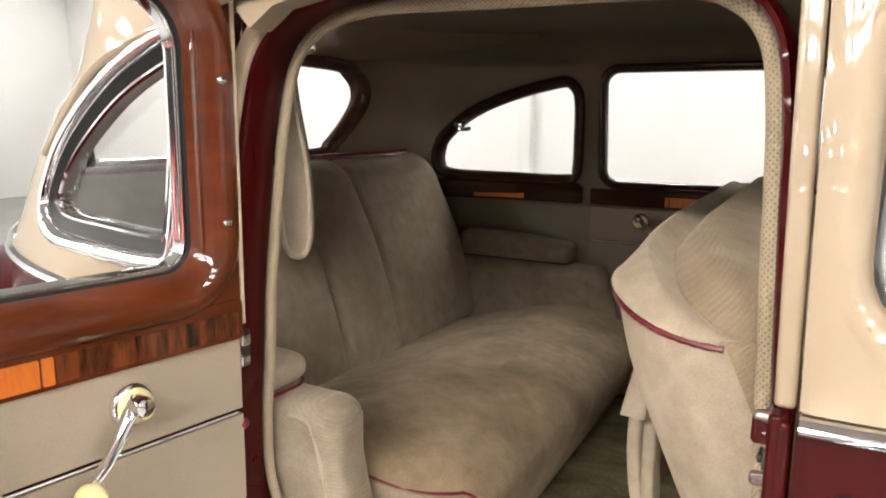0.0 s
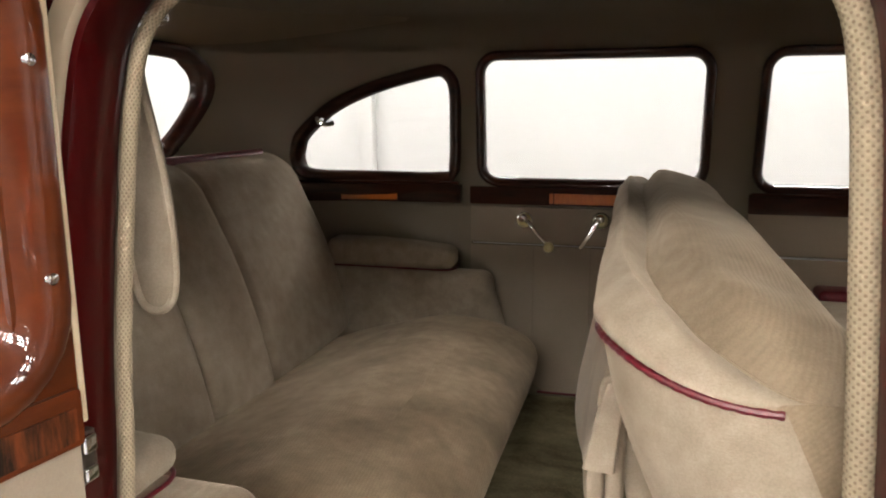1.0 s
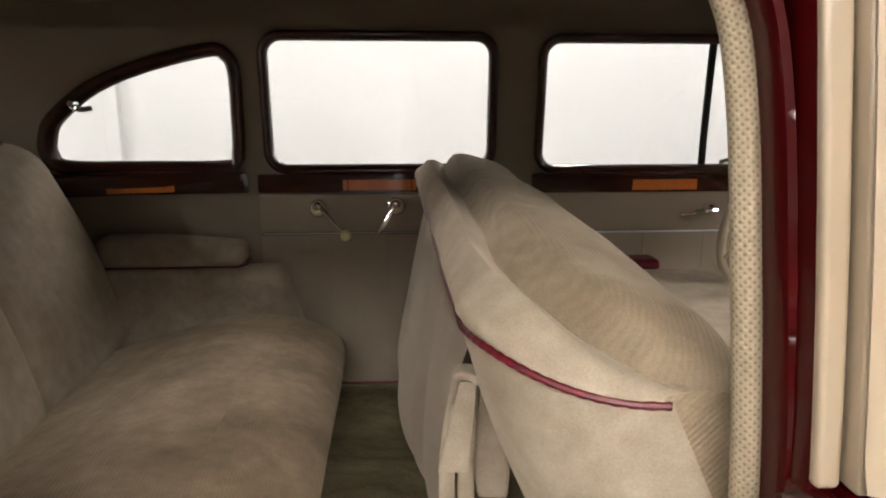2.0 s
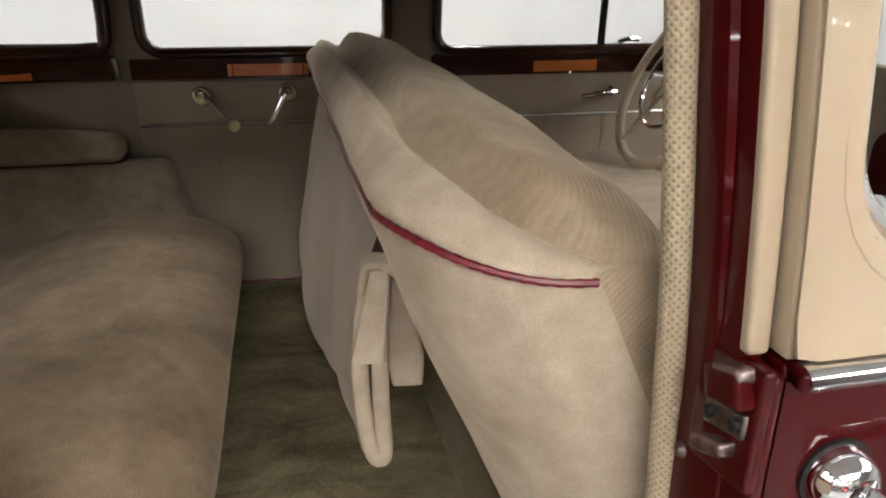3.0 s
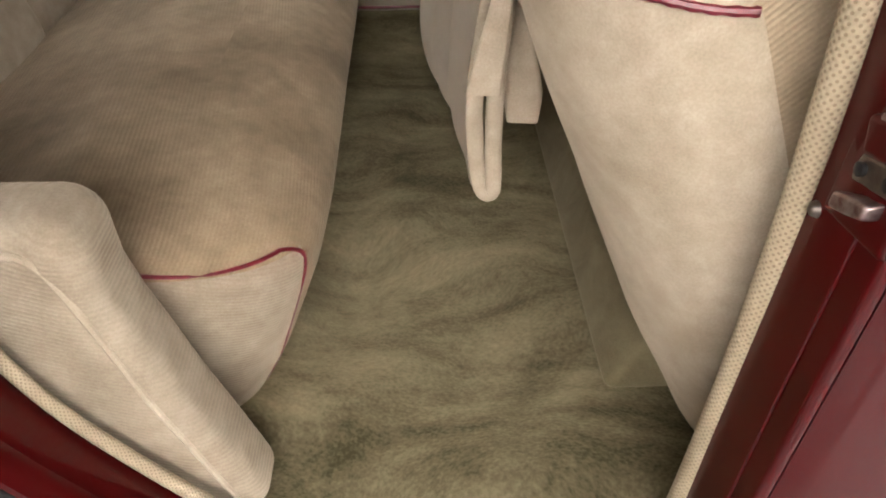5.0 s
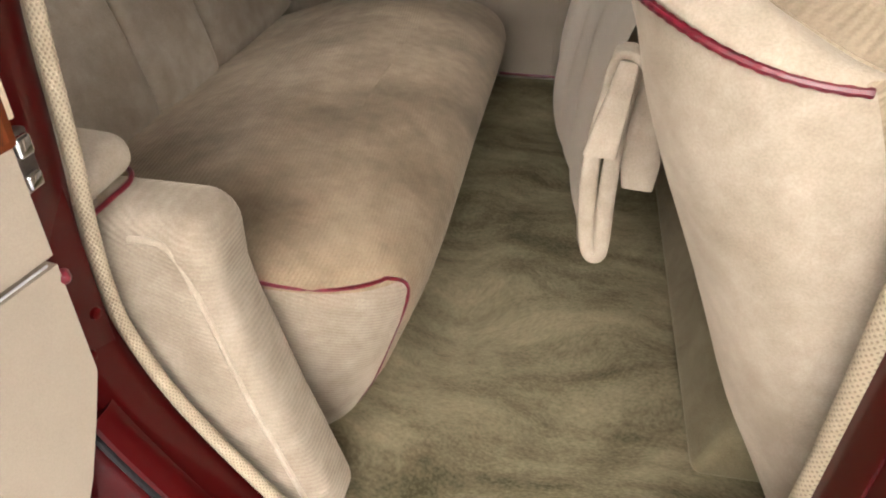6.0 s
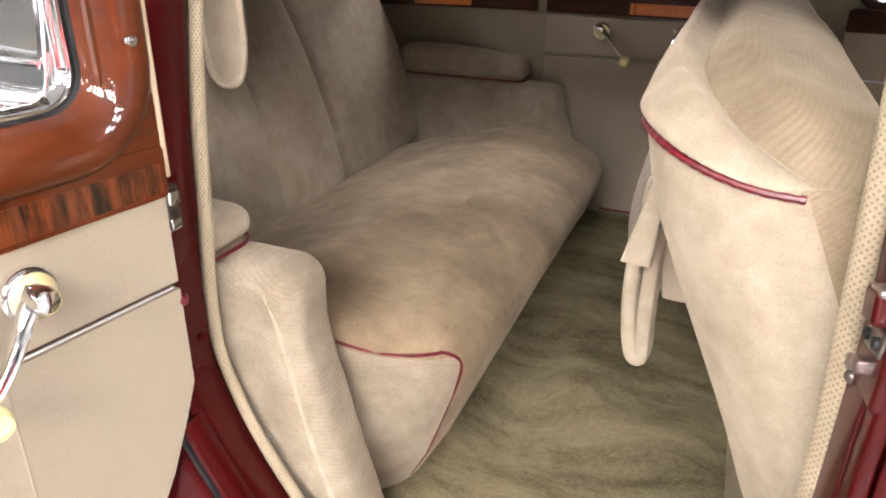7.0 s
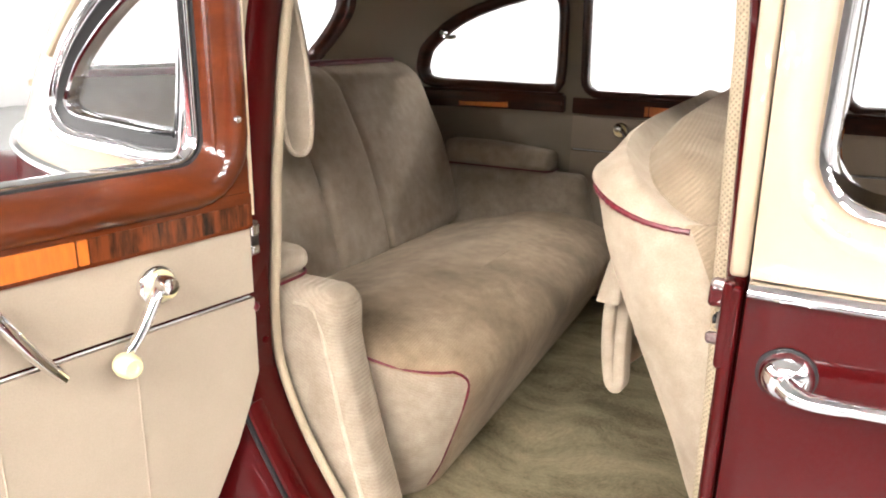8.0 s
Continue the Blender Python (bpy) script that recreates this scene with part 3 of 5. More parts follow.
part("door_header", outline_sweep([(0.0, 1.462), (-0.11, 1.468), (-0.30, 1.470), (-0.44, 1.470), (-0.515, 1.456), (-0.548, 1.432)],
     [(-0.004, 0.034), (-0.004, 0.088), (0.02, 0.094), (0.03, 0.09), (0.03, 0.034)], near_frame, False), CREAM, body, "cream roof rail over the door")
rear_edge = [(-0.11, 1.453), (-0.30, 1.455), (-0.44, 1.455), (-0.510, 1.441), (-0.552, 1.406), (-0.568, 1.340), (-0.576, 1.194), (-0.582, 1.105)]
rear_edge = [(p.x, p.y) for p in smooth_path([(a, b, 0) for a, b in rear_edge], 6)]
part("pillar_edge", outline_sweep(rear_edge, [(0.013, 0.040), (0.013, 0.056), (0.016, 0.060), (0.032, 0.064), (0.036, 0.060), (0.036, 0.040)], near_frame, False), CREAM, body, "cream rolled edge of the rear pillar")
arch = [(-0.580, 0.815), (-0.556, 0.766), (-0.500, 0.674), (-0.432, 0.584), (-0.377, 0.525), (-0.31, 0.498)]
arch = [(p.x, p.y) for p in smooth_path([(a, b, 0) for a, b in arch], 5)]
part("wheel_arch_panel", outline_sweep(arch, [(0.001, 0.050), (0.002, 0.062), (0.004, 0.069), (0.008, 0.071), (0.011, 0.068), (0.012, 0.04), (0.004, 0.04)][::-1], near_frame, False), MAROON, body, "glossy maroon wheel arch panel")
part("door_seal", outline_sweep(arch, [(0.016 + 0.0038 * math.cos(w), 0.068 + 0.0045 * math.sin(w)) for w in (-i * math.pi / 4 for i in range(8))], near_frame, False), RUBBER, body, "black rubber door seal")


part("fender_flange", outline_sweep(arch, [(0.020, 0.050), (0.022, 0.064), (0.032, 0.073), (0.060, 0.086), (0.100, 0.105), (0.16, 0.135), (0.21, 0.175), (0.21, 0.15), (0.12, 0.07)][::-1], near_frame, False), MAROON, body, "glossy maroon front edge of the rear fender")


def fender_bend(p):
    u = (p.x + 1.12) / 0.58
    f = max(0.0, u)
    return Vector((p.x + 0.20 * f * min(0.0, p.y + 0.03) - 0.30 * f * max(0.0, p.z - 0.66), p.y, p.z - 0.06 * abs(u) ** 3 * (p.z / 0.8)))


part("fender", rbox(-1.70, -0.640, -0.30, 0.02, 0.12, 0.86, 0.10, (16, 4, 8), 6, fender_bend), MAROON, body, "glossy maroon rear fender")
part("trunk_lid", rbox(-2.35, -1.15, 0.06, 1.49, 0.40, 1.055, 0.20, (10, 10, 4), 6, lambda p: p + Vector((0, 0, -0.22 * max(0.0, (-1.35 - p.x) / 0.9) ** 2 * (p.z / 0.9)))), MAROON, body, "glossy maroon trunk lid")
part("sill", rbox(-0.42, 1.2, -0.05, 0.055, 0.38, 0.497, 0.012, (4, 1, 1), 2), MAROON, body, "glossy maroon door sill")

# quarter window from outside: chrome bezel, rubber, inner chrome frame, glass
bez = part("window_bezel", outline_sweep(Q_OUT, [(0.004, -0.02), (0.026, -0.006), (0.026, 0.002), (0.022, 0.007), (0.016, 0.0085), (0.009, 0.006), (0.004, -0.003)], near_out), CHROME, body, "chrome quarter window bezel")
# seal drawn wider than it is, its extra width painting the chrome's dark reflection
part("seal", outline_sweep(grown(Q_OUT, -0.005), [(-0.006, -0.03), (0.012, -0.03), (0.012, -0.004), (-0.006, -0.012)], near_out), RUBBER, bez, "black rubber seal")
part("inner_frame", outline_sweep(grown(Q_OUT, -0.016), [(-0.003, -0.034), (0.005, -0.034), (0.005, -0.013), (0.003, -0.010), (0.000, -0.010), (-0.003, -0.014)], near_out), CHROME, bez, "thin chrome sash")
gl = part("glass", plate(grown(Q_OUT, -0.014), -0.029, -0.025, near_out), GLASS, bez, "clear window glass")
gl.visible_shadow = False
part("belt_moulding", tube([near_out(-0.62 - 0.045 * i, 1.104 + 0.0001 * i * i, 0.003) for i in range(17)], 0.010, 8), CHROME, body, "chrome belt moulding")
def drip(x, z):
    p = near_out(x, z, 0.004)
    return p + Vector((0, shoulder(p.x, p.y, z, 0.10), 0))


part("drip_rail", tube([drip(a, b) for a, b in [(p.x, p.y) for p in smooth_path(
     [(0.3, 1.480, 0), (-0.2, 1.480, 0), (-0.50, 1.472, 0), (-0.64, 1.440, 0), (-0.768, 1.407, 0), (-0.870, 1.356, 0), (-0.986, 1.277, 0)], 6)]], 0.006, 8), CREAM, body, "cream roof drip rail")

# B pillar
def pillar_lean(p):
    return p + Vector((-(0.0115 if p.x < 0.02 else 0.008) * max(0.0, p.z - 1.1) / 0.36, lean_side(p.z), 0))


part("pillar_skin", rbox(0.0125, 0.0285, -0.030, -0.0185, 1.112, 1.475, 0.0045, (1, 1, 10), 4, pillar_lean), CREAM, body, "cream pillar edge")
part("pillar_jamb", rbox(0.0123, 0.0285, -0.0235, 0.045, 0.45, 1.47, 0.002, (1, 1, 12), 2, pillar_lean), MAROON, body, "glossy maroon door jamb")
part("pillar_lip", rbox(0.0145, 0.0265, -0.050, -0.018, 0.45, 1.110, 0.006, (1, 1, 6), 4), MAROON, body, "glossy maroon pillar lip")
lat = part("striker", rbox(0.0100, 0.020, -0.050, 0.014, 1.020, 1.106, 0.004, (1, 1, 1), 3, lambda p: p + Vector((0, 0, -0.15 * p.y))), MAROON, body, "maroon striker housing")
part("wedge", rbox(-0.002, 0.014, -0.043, -0.010, 1.074, 1.096, 0.004, (2, 2, 2), 4, lambda p: p + Vector((0, 0.35 * (p.z - 1.087), -0.30 * p.y))), MAROON, lat, "glossy red painted dovetail")
part("wedge_face", rbox(-0.001, 0.012, -0.045, -0.018, 1.0905, 1.0985, 0.003, (2, 4, 1), 3, lambda p: p + Vector((0, 0.35 * (p.z - 1.087), -0.30 * p.y + 0.002 * noise.noise(p * 160)))), CHIPPED, lat, "chipped edge of the dovetail")
part("plate", rbox(0.0075, 0.014, -0.043, -0.002, 1.052, 1.070, 0.002, (1, 4, 2), 2, lambda p: p + Vector((0, 0.003 * noise.noise(p * 90), -0.25 * p.y))), STEEL, lat, "worn steel striker plate")
part("tooth", rbox(-0.001, 0.014, -0.036, -0.004, 1.036, 1.047, 0.003, (2, 4, 1), 3, lambda p: p + Vector((0, 0, -0.42 * (p.y + 0.02) + 0.004 + 0.002 * noise.noise(p * 120)))), CHIPPED, lat, "bright worn striker tooth")
for sy, sz in ((-0.010, 1.064), (-0.036, 1.071)):
    part("bolt", lathe([(0.0045, 0), (0.0045, 0.003), (0.002, 0.004)], (0.0075, sy, sz), (-1, 0, 0), 10), RUBBER, lat, "dark bolt head")
part("screw", lathe([(0.006, 0), (0.005, 0.003), (0.002, 0.005)], (0.0122, 0.020, 1.012), (-1, 0, 0), 12), STEEL, body, "steel screw")

# C pillar hardware
part("pillar_post", rbox(-0.690, -0.597, -0.012, 0.055, 0.80, 1.452, 0.004, (1, 1, 10), 2, lambda p: p + Vector((0.018 * max(0.0, p.z - 1.1) / 0.36, lean_side(p.z), 0))), MAROON, body, "glossy maroon rear door post")
hp = part("hinge_plate", rbox(-0.590, -0.581, -0.002, 0.020, 1.028, 1.074, 0.002, (1, 1, 1), 2), STEEL, body, "worn steel dovetail plate")
part("socket", rbox(-0.583, -0.575, 0.001, 0.016, 1.056, 1.072, 0.003, (1, 1, 1), 2), CHROME, hp, "polished socket")
part("socket", rbox(-0.583, -0.576, 0.001, 0.016, 1.031, 1.044, 0.003, (1, 1, 1), 2), CHROME, hp, "polished socket")
part("bumper", lathe([(0.006, 0), (0.0065, 0.004), (0.0055, 0.008), (0.003, 0.010)], (-0.582, 0.004, 0.958), (0.7, -0.7, -0.3), 12), PIPING, body, "red rubber door bumper")
for sz in (0.885, 0.855):
    part("screw", lathe([(0.006, 0), (0.005, 0.003), (0.002, 0.004)], (-0.588, 0.030 - 0.7 * (0.885 - sz), sz + 0.010), (1, -0.2, 0), 12), MAROON, body, "maroon screw head")
part("hood", rbox(1.19, 2.45, 0.30, 1.25, 0.45, 1.08, 0.16, (6, 6, 4), 6, lambda p: p + Vector((0, (p.y - MID) * -0.25 * (p.x - 1.2), -0.08 * (p.x - 1.2)))), MAROON, body, "glossy maroon hood")
for yw in (-0.16, 1.46):
    part("front_fender", rbox(1.25, 2.55, yw, yw + 0.25, 0.30, 0.84, 0.12, (10, 4, 6), 6, lambda p: p + Vector((0, 0, -0.25 * ((p.x - 1.9) / 0.65) ** 2 * (p.z - 0.25)))), MAROON, body, "glossy maroon front fender")
for xw in (-1.20, 1.95):
    for yw in (-0.02, 1.57):
        wh = part("wheel", lathe([(0.20, 0.08), (0.29, 0.085), (0.335, 0.06), (0.345, 0.0), (0.335, -0.06), (0.29, -0.085), (0.20, -0.08)], (xw, yw, 0.345), (0, 1, 0), 28), RUBBER, body, "black tyre")
        part("hubcap", lathe([(0.20, 0.05), (0.14, 0.075), (0.05, 0.09)], (xw, yw, 0.345), (0, -1 if yw < MID else 1, 0), 24), CHROME, wh, "chrome hubcap")
part("fender", rbox(-1.70, -0.72, 1.53, 1.85, 0.12, 0.86, 0.10, (16, 4, 8), 6), MAROON, body, "glossy maroon rear fender")
settle(body)


# ---------------------------------------------------------------- doors
GARNISH = [(0.0, -0.012), (0.0, 0.003), (0.004, 0.012), (0.010, 0.018), (0.016, 0.020), (0.021, 0.018), (0.024, 0.012), (0.024, -0.012)]
GARNISH_WIDE = [(0.0, -0.012), (0.0, 0.002), (0.006, 0.010), (0.012, 0.020), (0.020, 0.027), (0.030, 0.030), (0.040, 0.028), (0.047, 0.021), (0.050, 0.012), (0.050, -0.012)]


CRANK_NEAR = [False]


def crank(place, t, w, z, knob):
    near = CRANK_NEAR[0]
    o = place(w - (0.010 if near and knob else 0.0), z, 0.012)
    nn = (place(w, z, 0.05) - place(w, z, 0.012)).normalized()
    sx = (0.058 if near else 0.072) if knob else (-0.064 if near else -0.05)
    dz = 0.066 if knob else (0.078 if near else 0.070)
    ends = [place(w - 0.003, z + 0.017, 0.042), place(w + 0.25 * sx, z - 0.004, 0.047), place(w + 0.6 * sx, z - 0.55 * dz, 0.048), place(w + sx, z - dz, 0.043)]
    pts = smooth_path(ends, 5)
    k = len(pts) - 1
    c = part("window_crank" if knob else "door_handle", tube(pts, [(0.0095 if knob else 0.0115) - 0.0035 * i / k for i in range(k + 1)], 10, flat=0.75), CHROME, t, "chrome crank arm" if knob else "chrome inner door handle")
    part("hub", lathe([(0.0105, 0.030), (0.0115, 0.044), (0.009, 0.050), (0.003, 0.052)], place(w, z + 0.011, 0.012), nn, 16), CHROME, c, "chrome hub")
    part("escutcheon", lathe([(0.0245, 0), (0.0245, 0.004), (0.022, 0.008), (0.019, 0.009)], o, nn), CHROME, c, "chrome escutcheon")
    part("boss", lathe([(0.020, 0.007), (0.019, 0.013), (0.013, 0.022), (0.010, 0.030)], o, nn), IVORY, c, "ivory plastic disc")
    if knob:
        e = place(w + sx, z - dz, 0.040)
        part("knob", lathe([(0.007, 0), (0.0125, 0.004), (0.0145, 0.012), (0.0135, 0.022), (0.010, 0.028), (0.006, 0.0285), (0.005, 0.026)], e, nn, 20), IVORY, c, "ivory plastic knob")


def rear_door(place, at, label, swung):
    """place(w, z, d): w from the hinge edge, d into the cabin."""
    t = thing("hinged_door", at, label, "car door")
    low = [(0.004, 1.090), (0.004, 0.862), (0.020, 0.822), (0.045, 0.768), (0.100, 0.678), (0.168, 0.588), (0.225, 0.548), (0.616, 0.548), (0.618, 1.090)]
    rib = [(0.004, 0.972)] + low[1:-1] + [(0.618, 0.972)]
    up = [(0.004, 1.078), (0.004, 0.980), (0.618, 0.980), (0.618, 1.078)]
    part("upper_upholstery", plate(up, 0.001, 0.012, place), CLOTH, t, "beige cloth upper door panel")
    part("lower_upholstery", plate(rib, 0.001, 0.013, place), CLOTH, t, "beige cloth lower door panel")
    for w, z0 in ((0.18, 0.58), (0.335, 0.55)):
        part("seam", tube([place(w, 0.968, 0.0132), place(w + 0.002, z0 + 0.01, 0.0126)], 0.0016, 6), CLOTH, t)
    zs = -0.016 if swung else 0.0
    # far door's trim and veneer bands use the wood with shade in its colour
    wood = MAHOGANY if swung else SHADED_WOOD
    g0 = 0.052 if swung else 0.045
    glass = roundrect(g0, 0.612 if swung else 0.600, 1.158, 1.468, 0.035, 6, (0.035, 0.035, 0.065 if swung else 0.035, 0.035))
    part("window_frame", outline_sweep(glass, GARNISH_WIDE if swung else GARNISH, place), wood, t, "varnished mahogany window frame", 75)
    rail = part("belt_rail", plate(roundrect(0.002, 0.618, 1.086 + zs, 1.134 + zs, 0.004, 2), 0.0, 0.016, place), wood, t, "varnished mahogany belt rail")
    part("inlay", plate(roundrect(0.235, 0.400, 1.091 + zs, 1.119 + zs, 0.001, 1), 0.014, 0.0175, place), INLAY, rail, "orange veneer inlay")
    part("crossband", plate(roundrect(0.008, 0.219, 1.091 + zs, 1.119 + zs, 0.001, 1), 0.014, 0.0172, place), BURL if swung else SHADED_WOOD, rail, "dark streaked veneer band")
    part("crossband", plate(roundrect(0.414, 0.612, 1.091 + zs, 1.119 + zs, 0.001, 1), 0.014, 0.0172, place), BURL if swung else SHADED_WOOD, rail, "dark streaked veneer band")
    for w in (0.2215, 0.4025):
        part("stringing", plate(roundrect(w, w + 0.011, 1.091 + zs, 1.119 + zs, 0.001, 1), 0.014, 0.0180, place), INLAY, rail, "fine orange veneer line")
    part("moulding", tube([place(0.012 + 0.59 * i / 12, 0.976, 0.0128) for i in range(13)], 0.0011, 6), SATIN, t, "thin chrome moulding")
    part("piping", tube([place(0.20 + 0.41 * i / 8, 0.550, 0.013) for i in range(9)], 0.004, 6), PIPING, t, "dark red piping")
    if swung:
        shell_ = [(0.0, 1.12), (0.0, 0.86), (0.02, 0.815), (0.046, 0.762), (0.102, 0.672), (0.17, 0.582), (0.227, 0.54), (0.62, 0.54), (0.622, 1.12)]
        part("outer_shell", plate(shell_, -0.055, -0.001, place), MAROON, t, "glossy maroon outer door shell")
        part("hinge_stile", plate(roundrect(0.001, 0.049, 1.068, 1.485, 0.004, 2), -0.002, 0.012, place), MAHOGANY, t, "varnished mahogany hinge stile")
        part("lower_stile", plate(roundrect(0.062, 0.618, 1.112, 1.150, 0.003, 2), -0.002, 0.010, place), MAHOGANY, t, "varnished mahogany lower stile")
        part("edge_welt", tube([place(-0.0045, 1.085 + 0.39 * i / 12, 0.006) for i in range(13)], 0.0042, 8), WELT, t, "cream cloth edge welt")
        part("glass_channel", outline_sweep(glass, [(-0.003, -0.012), (0.001, -0.012), (0.001, -0.005), (-0.003, -0.007)], place), RUBBER, t, "black rubber glass channel")
        part("reveal", outline_sweep(grown(glass, -0.005), [(-0.004, -0.027), (0.002, -0.027), (0.002, -0.014), (-0.001, -0.010), (-0.004, -0.014)], place), CHROME, t, "chrome window reveal")
        part("upper_frame", outline_sweep(glass, [(0.002, -0.026), (0.046, -0.026), (0.046, -0.013), (0.002, -0.013)], place), CREAM, t, "cream outer window frame")
        for w, z in ((0.026, 1.214), (0.026, 1.372)):
            part("screw", lathe([(0.005, 0), (0.0045, 0.003), (0.002, 0.004)], place(w, z, 0.028), place(w, z, 0.1) - place(w, z, 0.0), 12), CHROME, t, "chrome screw")
    else:
        pane = part("pane", plate(glass, -0.010, -0.006, place), GLASS, t, "clear window glass")
        pane.visible_shadow = False
    CRANK_NEAR[0] = swung
    crank(place, t, 0.155 if swung else 0.155, 1.044 + 0.9 * zs, True)
    crank(place, t, 0.340 if swung else 0.360, 1.048, False)
    settle(t)
    return t


rear_door(lambda w, z, d: far_in(-0.588 + w, z, d), (-0.3, 1.49, FLOOR), "closed rear car door with beige panel and mahogany trim", False)
rear_door(lambda w, z, d: Vector((-0.588 - 0.174 * w + 0.985 * d, 0.004 - 0.985 * w - 0.174 * d, z)), (-0.60, -0.3, FLOOR), "wide open rear car door with beige panel and mahogany trim", True)

# far front door
fd = thing("hinged_door", (0.6, 1.49, FLOOR), "closed driver's car door with beige panel and mahogany trim", "car door")
part("upper_upholstery", plate([(0.138, 1.086), (0.138, 0.976), (1.15, 0.976), (1.15, 1.086)], 0.001, 0.012, far_in), CLOTH, fd, "beige cloth upper door panel")
part("lower_upholstery", plate([(0.138, 0.968), (0.138, 0.548), (1.15, 0.548), (1.15, 0.968)], 0.001, 0.013, far_in), CLOTH, fd, "beige cloth lower door panel")
for w in (0.45, 0.62):
    part("seam", tube([far_in(w, 0.966, 0.0132), far_in(w, 0.56, 0.0132)], 0.0016, 6), CLOTH, fd)
# trim in the mahogany whose colour already holds the shade
part("window_frame", outline_sweep(FRONT_GLASS, GARNISH, far_in), SHADED_WOOD, fd, "varnished mahogany window frame")
rail = part("belt_rail", plate(roundrect(0.136, 1.15, 1.080, 1.130, 0.004, 2), 0.0, 0.016, far_in), SHADED_WOOD, fd, "varnished mahogany belt rail")
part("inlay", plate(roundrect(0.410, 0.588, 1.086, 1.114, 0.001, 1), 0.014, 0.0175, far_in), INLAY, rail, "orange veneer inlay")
part("crossband", plate(roundrect(0.15, 0.402, 1.086, 1.114, 0.001, 1), 0.014, 0.0172, far_in), SHADED_WOOD, rail, "dark streaked veneer band")
part("ledge", tube([far_in(0.14 + (1.14 - (0.14)) * i / 16, 1.13, 0.022) for i in range(17)], 0.0085, 12, flat=0.6), SHADED_WOOD, fd, "glossy mahogany ledge under the window")
part("moulding", tube([far_in(0.14 + 0.9 * i / 12, 0.971, 0.013) for i in range(13)], 0.0026, 6), SATIN, fd, "thin chrome moulding")
part("vent_divider", rbox(0.590, 0.608, 1.440, 1.452, 1.153, 1.465, 0.003, (1, 1, 6), 2, lambda p: p + Vector((-0.03 * (p.z - 1.15), 0.047 - lean_side(p.z), 0))), RUBBER, fd, "dark vent window divider")
part("latch", tube(smooth_path([(0.70, 1.478, 1.165), (0.665, 1.468, 1.168), (0.64, 1.47, 1.160)], 4), 0.006, 8), CHROME, fd, "chrome vent window latch")
part("armrest", rbox(0.30, 0.475, 1.405, 1.488, 0.876, 0.908, 0.015, (4, 2, 1), 4), PIPING, fd, "dark red armrest")
h = part("door_handle", tube(smooth_path([(0.635, 1.450, 1.034), (0.60, 1.444, 1.032), (0.535, 1.450, 1.024)], 5), 0.006, 8), CHROME, fd, "chrome door handle")
part("escutcheon", lathe([(0.02, 0), (0.02, 0.008), (0.01, 0.03)], (0.63, 1.487, 1.033), (0, -1, 0)), CHROME, h)
part("knob", lathe([(0.012, 0), (0.015, 0.01), (0.01, 0.03)], (0.80, 1.487, 1.033), (0, -1, 0)), CHROME, fd)
pane = part("pane", plate(FRONT_GLASS, -0.010, -0.006, far_in), GLASS, fd, "clear window glass")
pane.visible_shadow = False
settle(fd)

# quarter trim, far side
qt = thing("quarter_trim", (-0.85, 1.46, 1.1), "mahogany quarter window trim with orange inlay", "window trim", kind="structure")
# quarter and rear window trim carry the same shade in their wood colour
part("window_frame", outline_sweep(QUARTER, [(0.0, -0.012), (0.0, 0.003), (0.006, 0.013), (0.014, 0.020), (0.022, 0.022), (0.029, 0.019), (0.033, 0.012), (0.033, -0.012)], far_in), SHADED_WOOD, qt, "varnished mahogany window frame")
rail = part("belt_rail", plate(densify(roundrect(-1.10, -0.612, 1.086, 1.138, 0.004, 2), 0.04), 0.0, 0.018, far_in), SHADED_WOOD, qt, "varnished mahogany belt rail")
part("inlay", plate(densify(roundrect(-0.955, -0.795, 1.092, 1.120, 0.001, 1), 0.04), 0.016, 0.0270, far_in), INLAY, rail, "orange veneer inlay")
part("crossband", plate(densify(roundrect(-0.785, -0.62, 1.092, 1.120, 0.001, 1), 0.04), 0.016, 0.0250, far_in), SHADED_WOOD, rail, "dark streaked veneer band")
part("ledge", tube([far_in(-1.09 + (-0.615 - (-1.09)) * i / 16, 1.142, 0.025) for i in range(17)], 0.0085, 12, flat=0.6), SHADED_WOOD, qt, "glossy mahogany ledge under the window")
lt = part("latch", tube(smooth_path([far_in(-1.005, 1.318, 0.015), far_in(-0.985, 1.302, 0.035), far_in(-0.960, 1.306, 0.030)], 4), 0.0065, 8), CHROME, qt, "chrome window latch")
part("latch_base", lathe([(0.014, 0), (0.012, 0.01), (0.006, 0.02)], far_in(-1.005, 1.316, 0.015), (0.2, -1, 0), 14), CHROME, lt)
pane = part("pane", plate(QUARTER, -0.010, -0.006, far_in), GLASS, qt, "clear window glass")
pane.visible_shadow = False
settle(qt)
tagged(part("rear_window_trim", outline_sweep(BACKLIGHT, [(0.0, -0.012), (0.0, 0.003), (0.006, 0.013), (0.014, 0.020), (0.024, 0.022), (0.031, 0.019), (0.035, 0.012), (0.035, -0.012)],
       lambda a, b, d: Vector((tail_x(a, b) + d, a + shoulder(tail_x(a, b), a, b), b))), SHADED_WOOD), "varnished mahogany rear window frame", "window trim", kind="structure")

# near front door from outside
NGLASS = roundrect(0.078, 0.80, 1.184, 1.452, 0.05)
B = thing("hinged_door", (0.5, -0.05, 0.45), "closed front car door, cream above and maroon below", "car door")


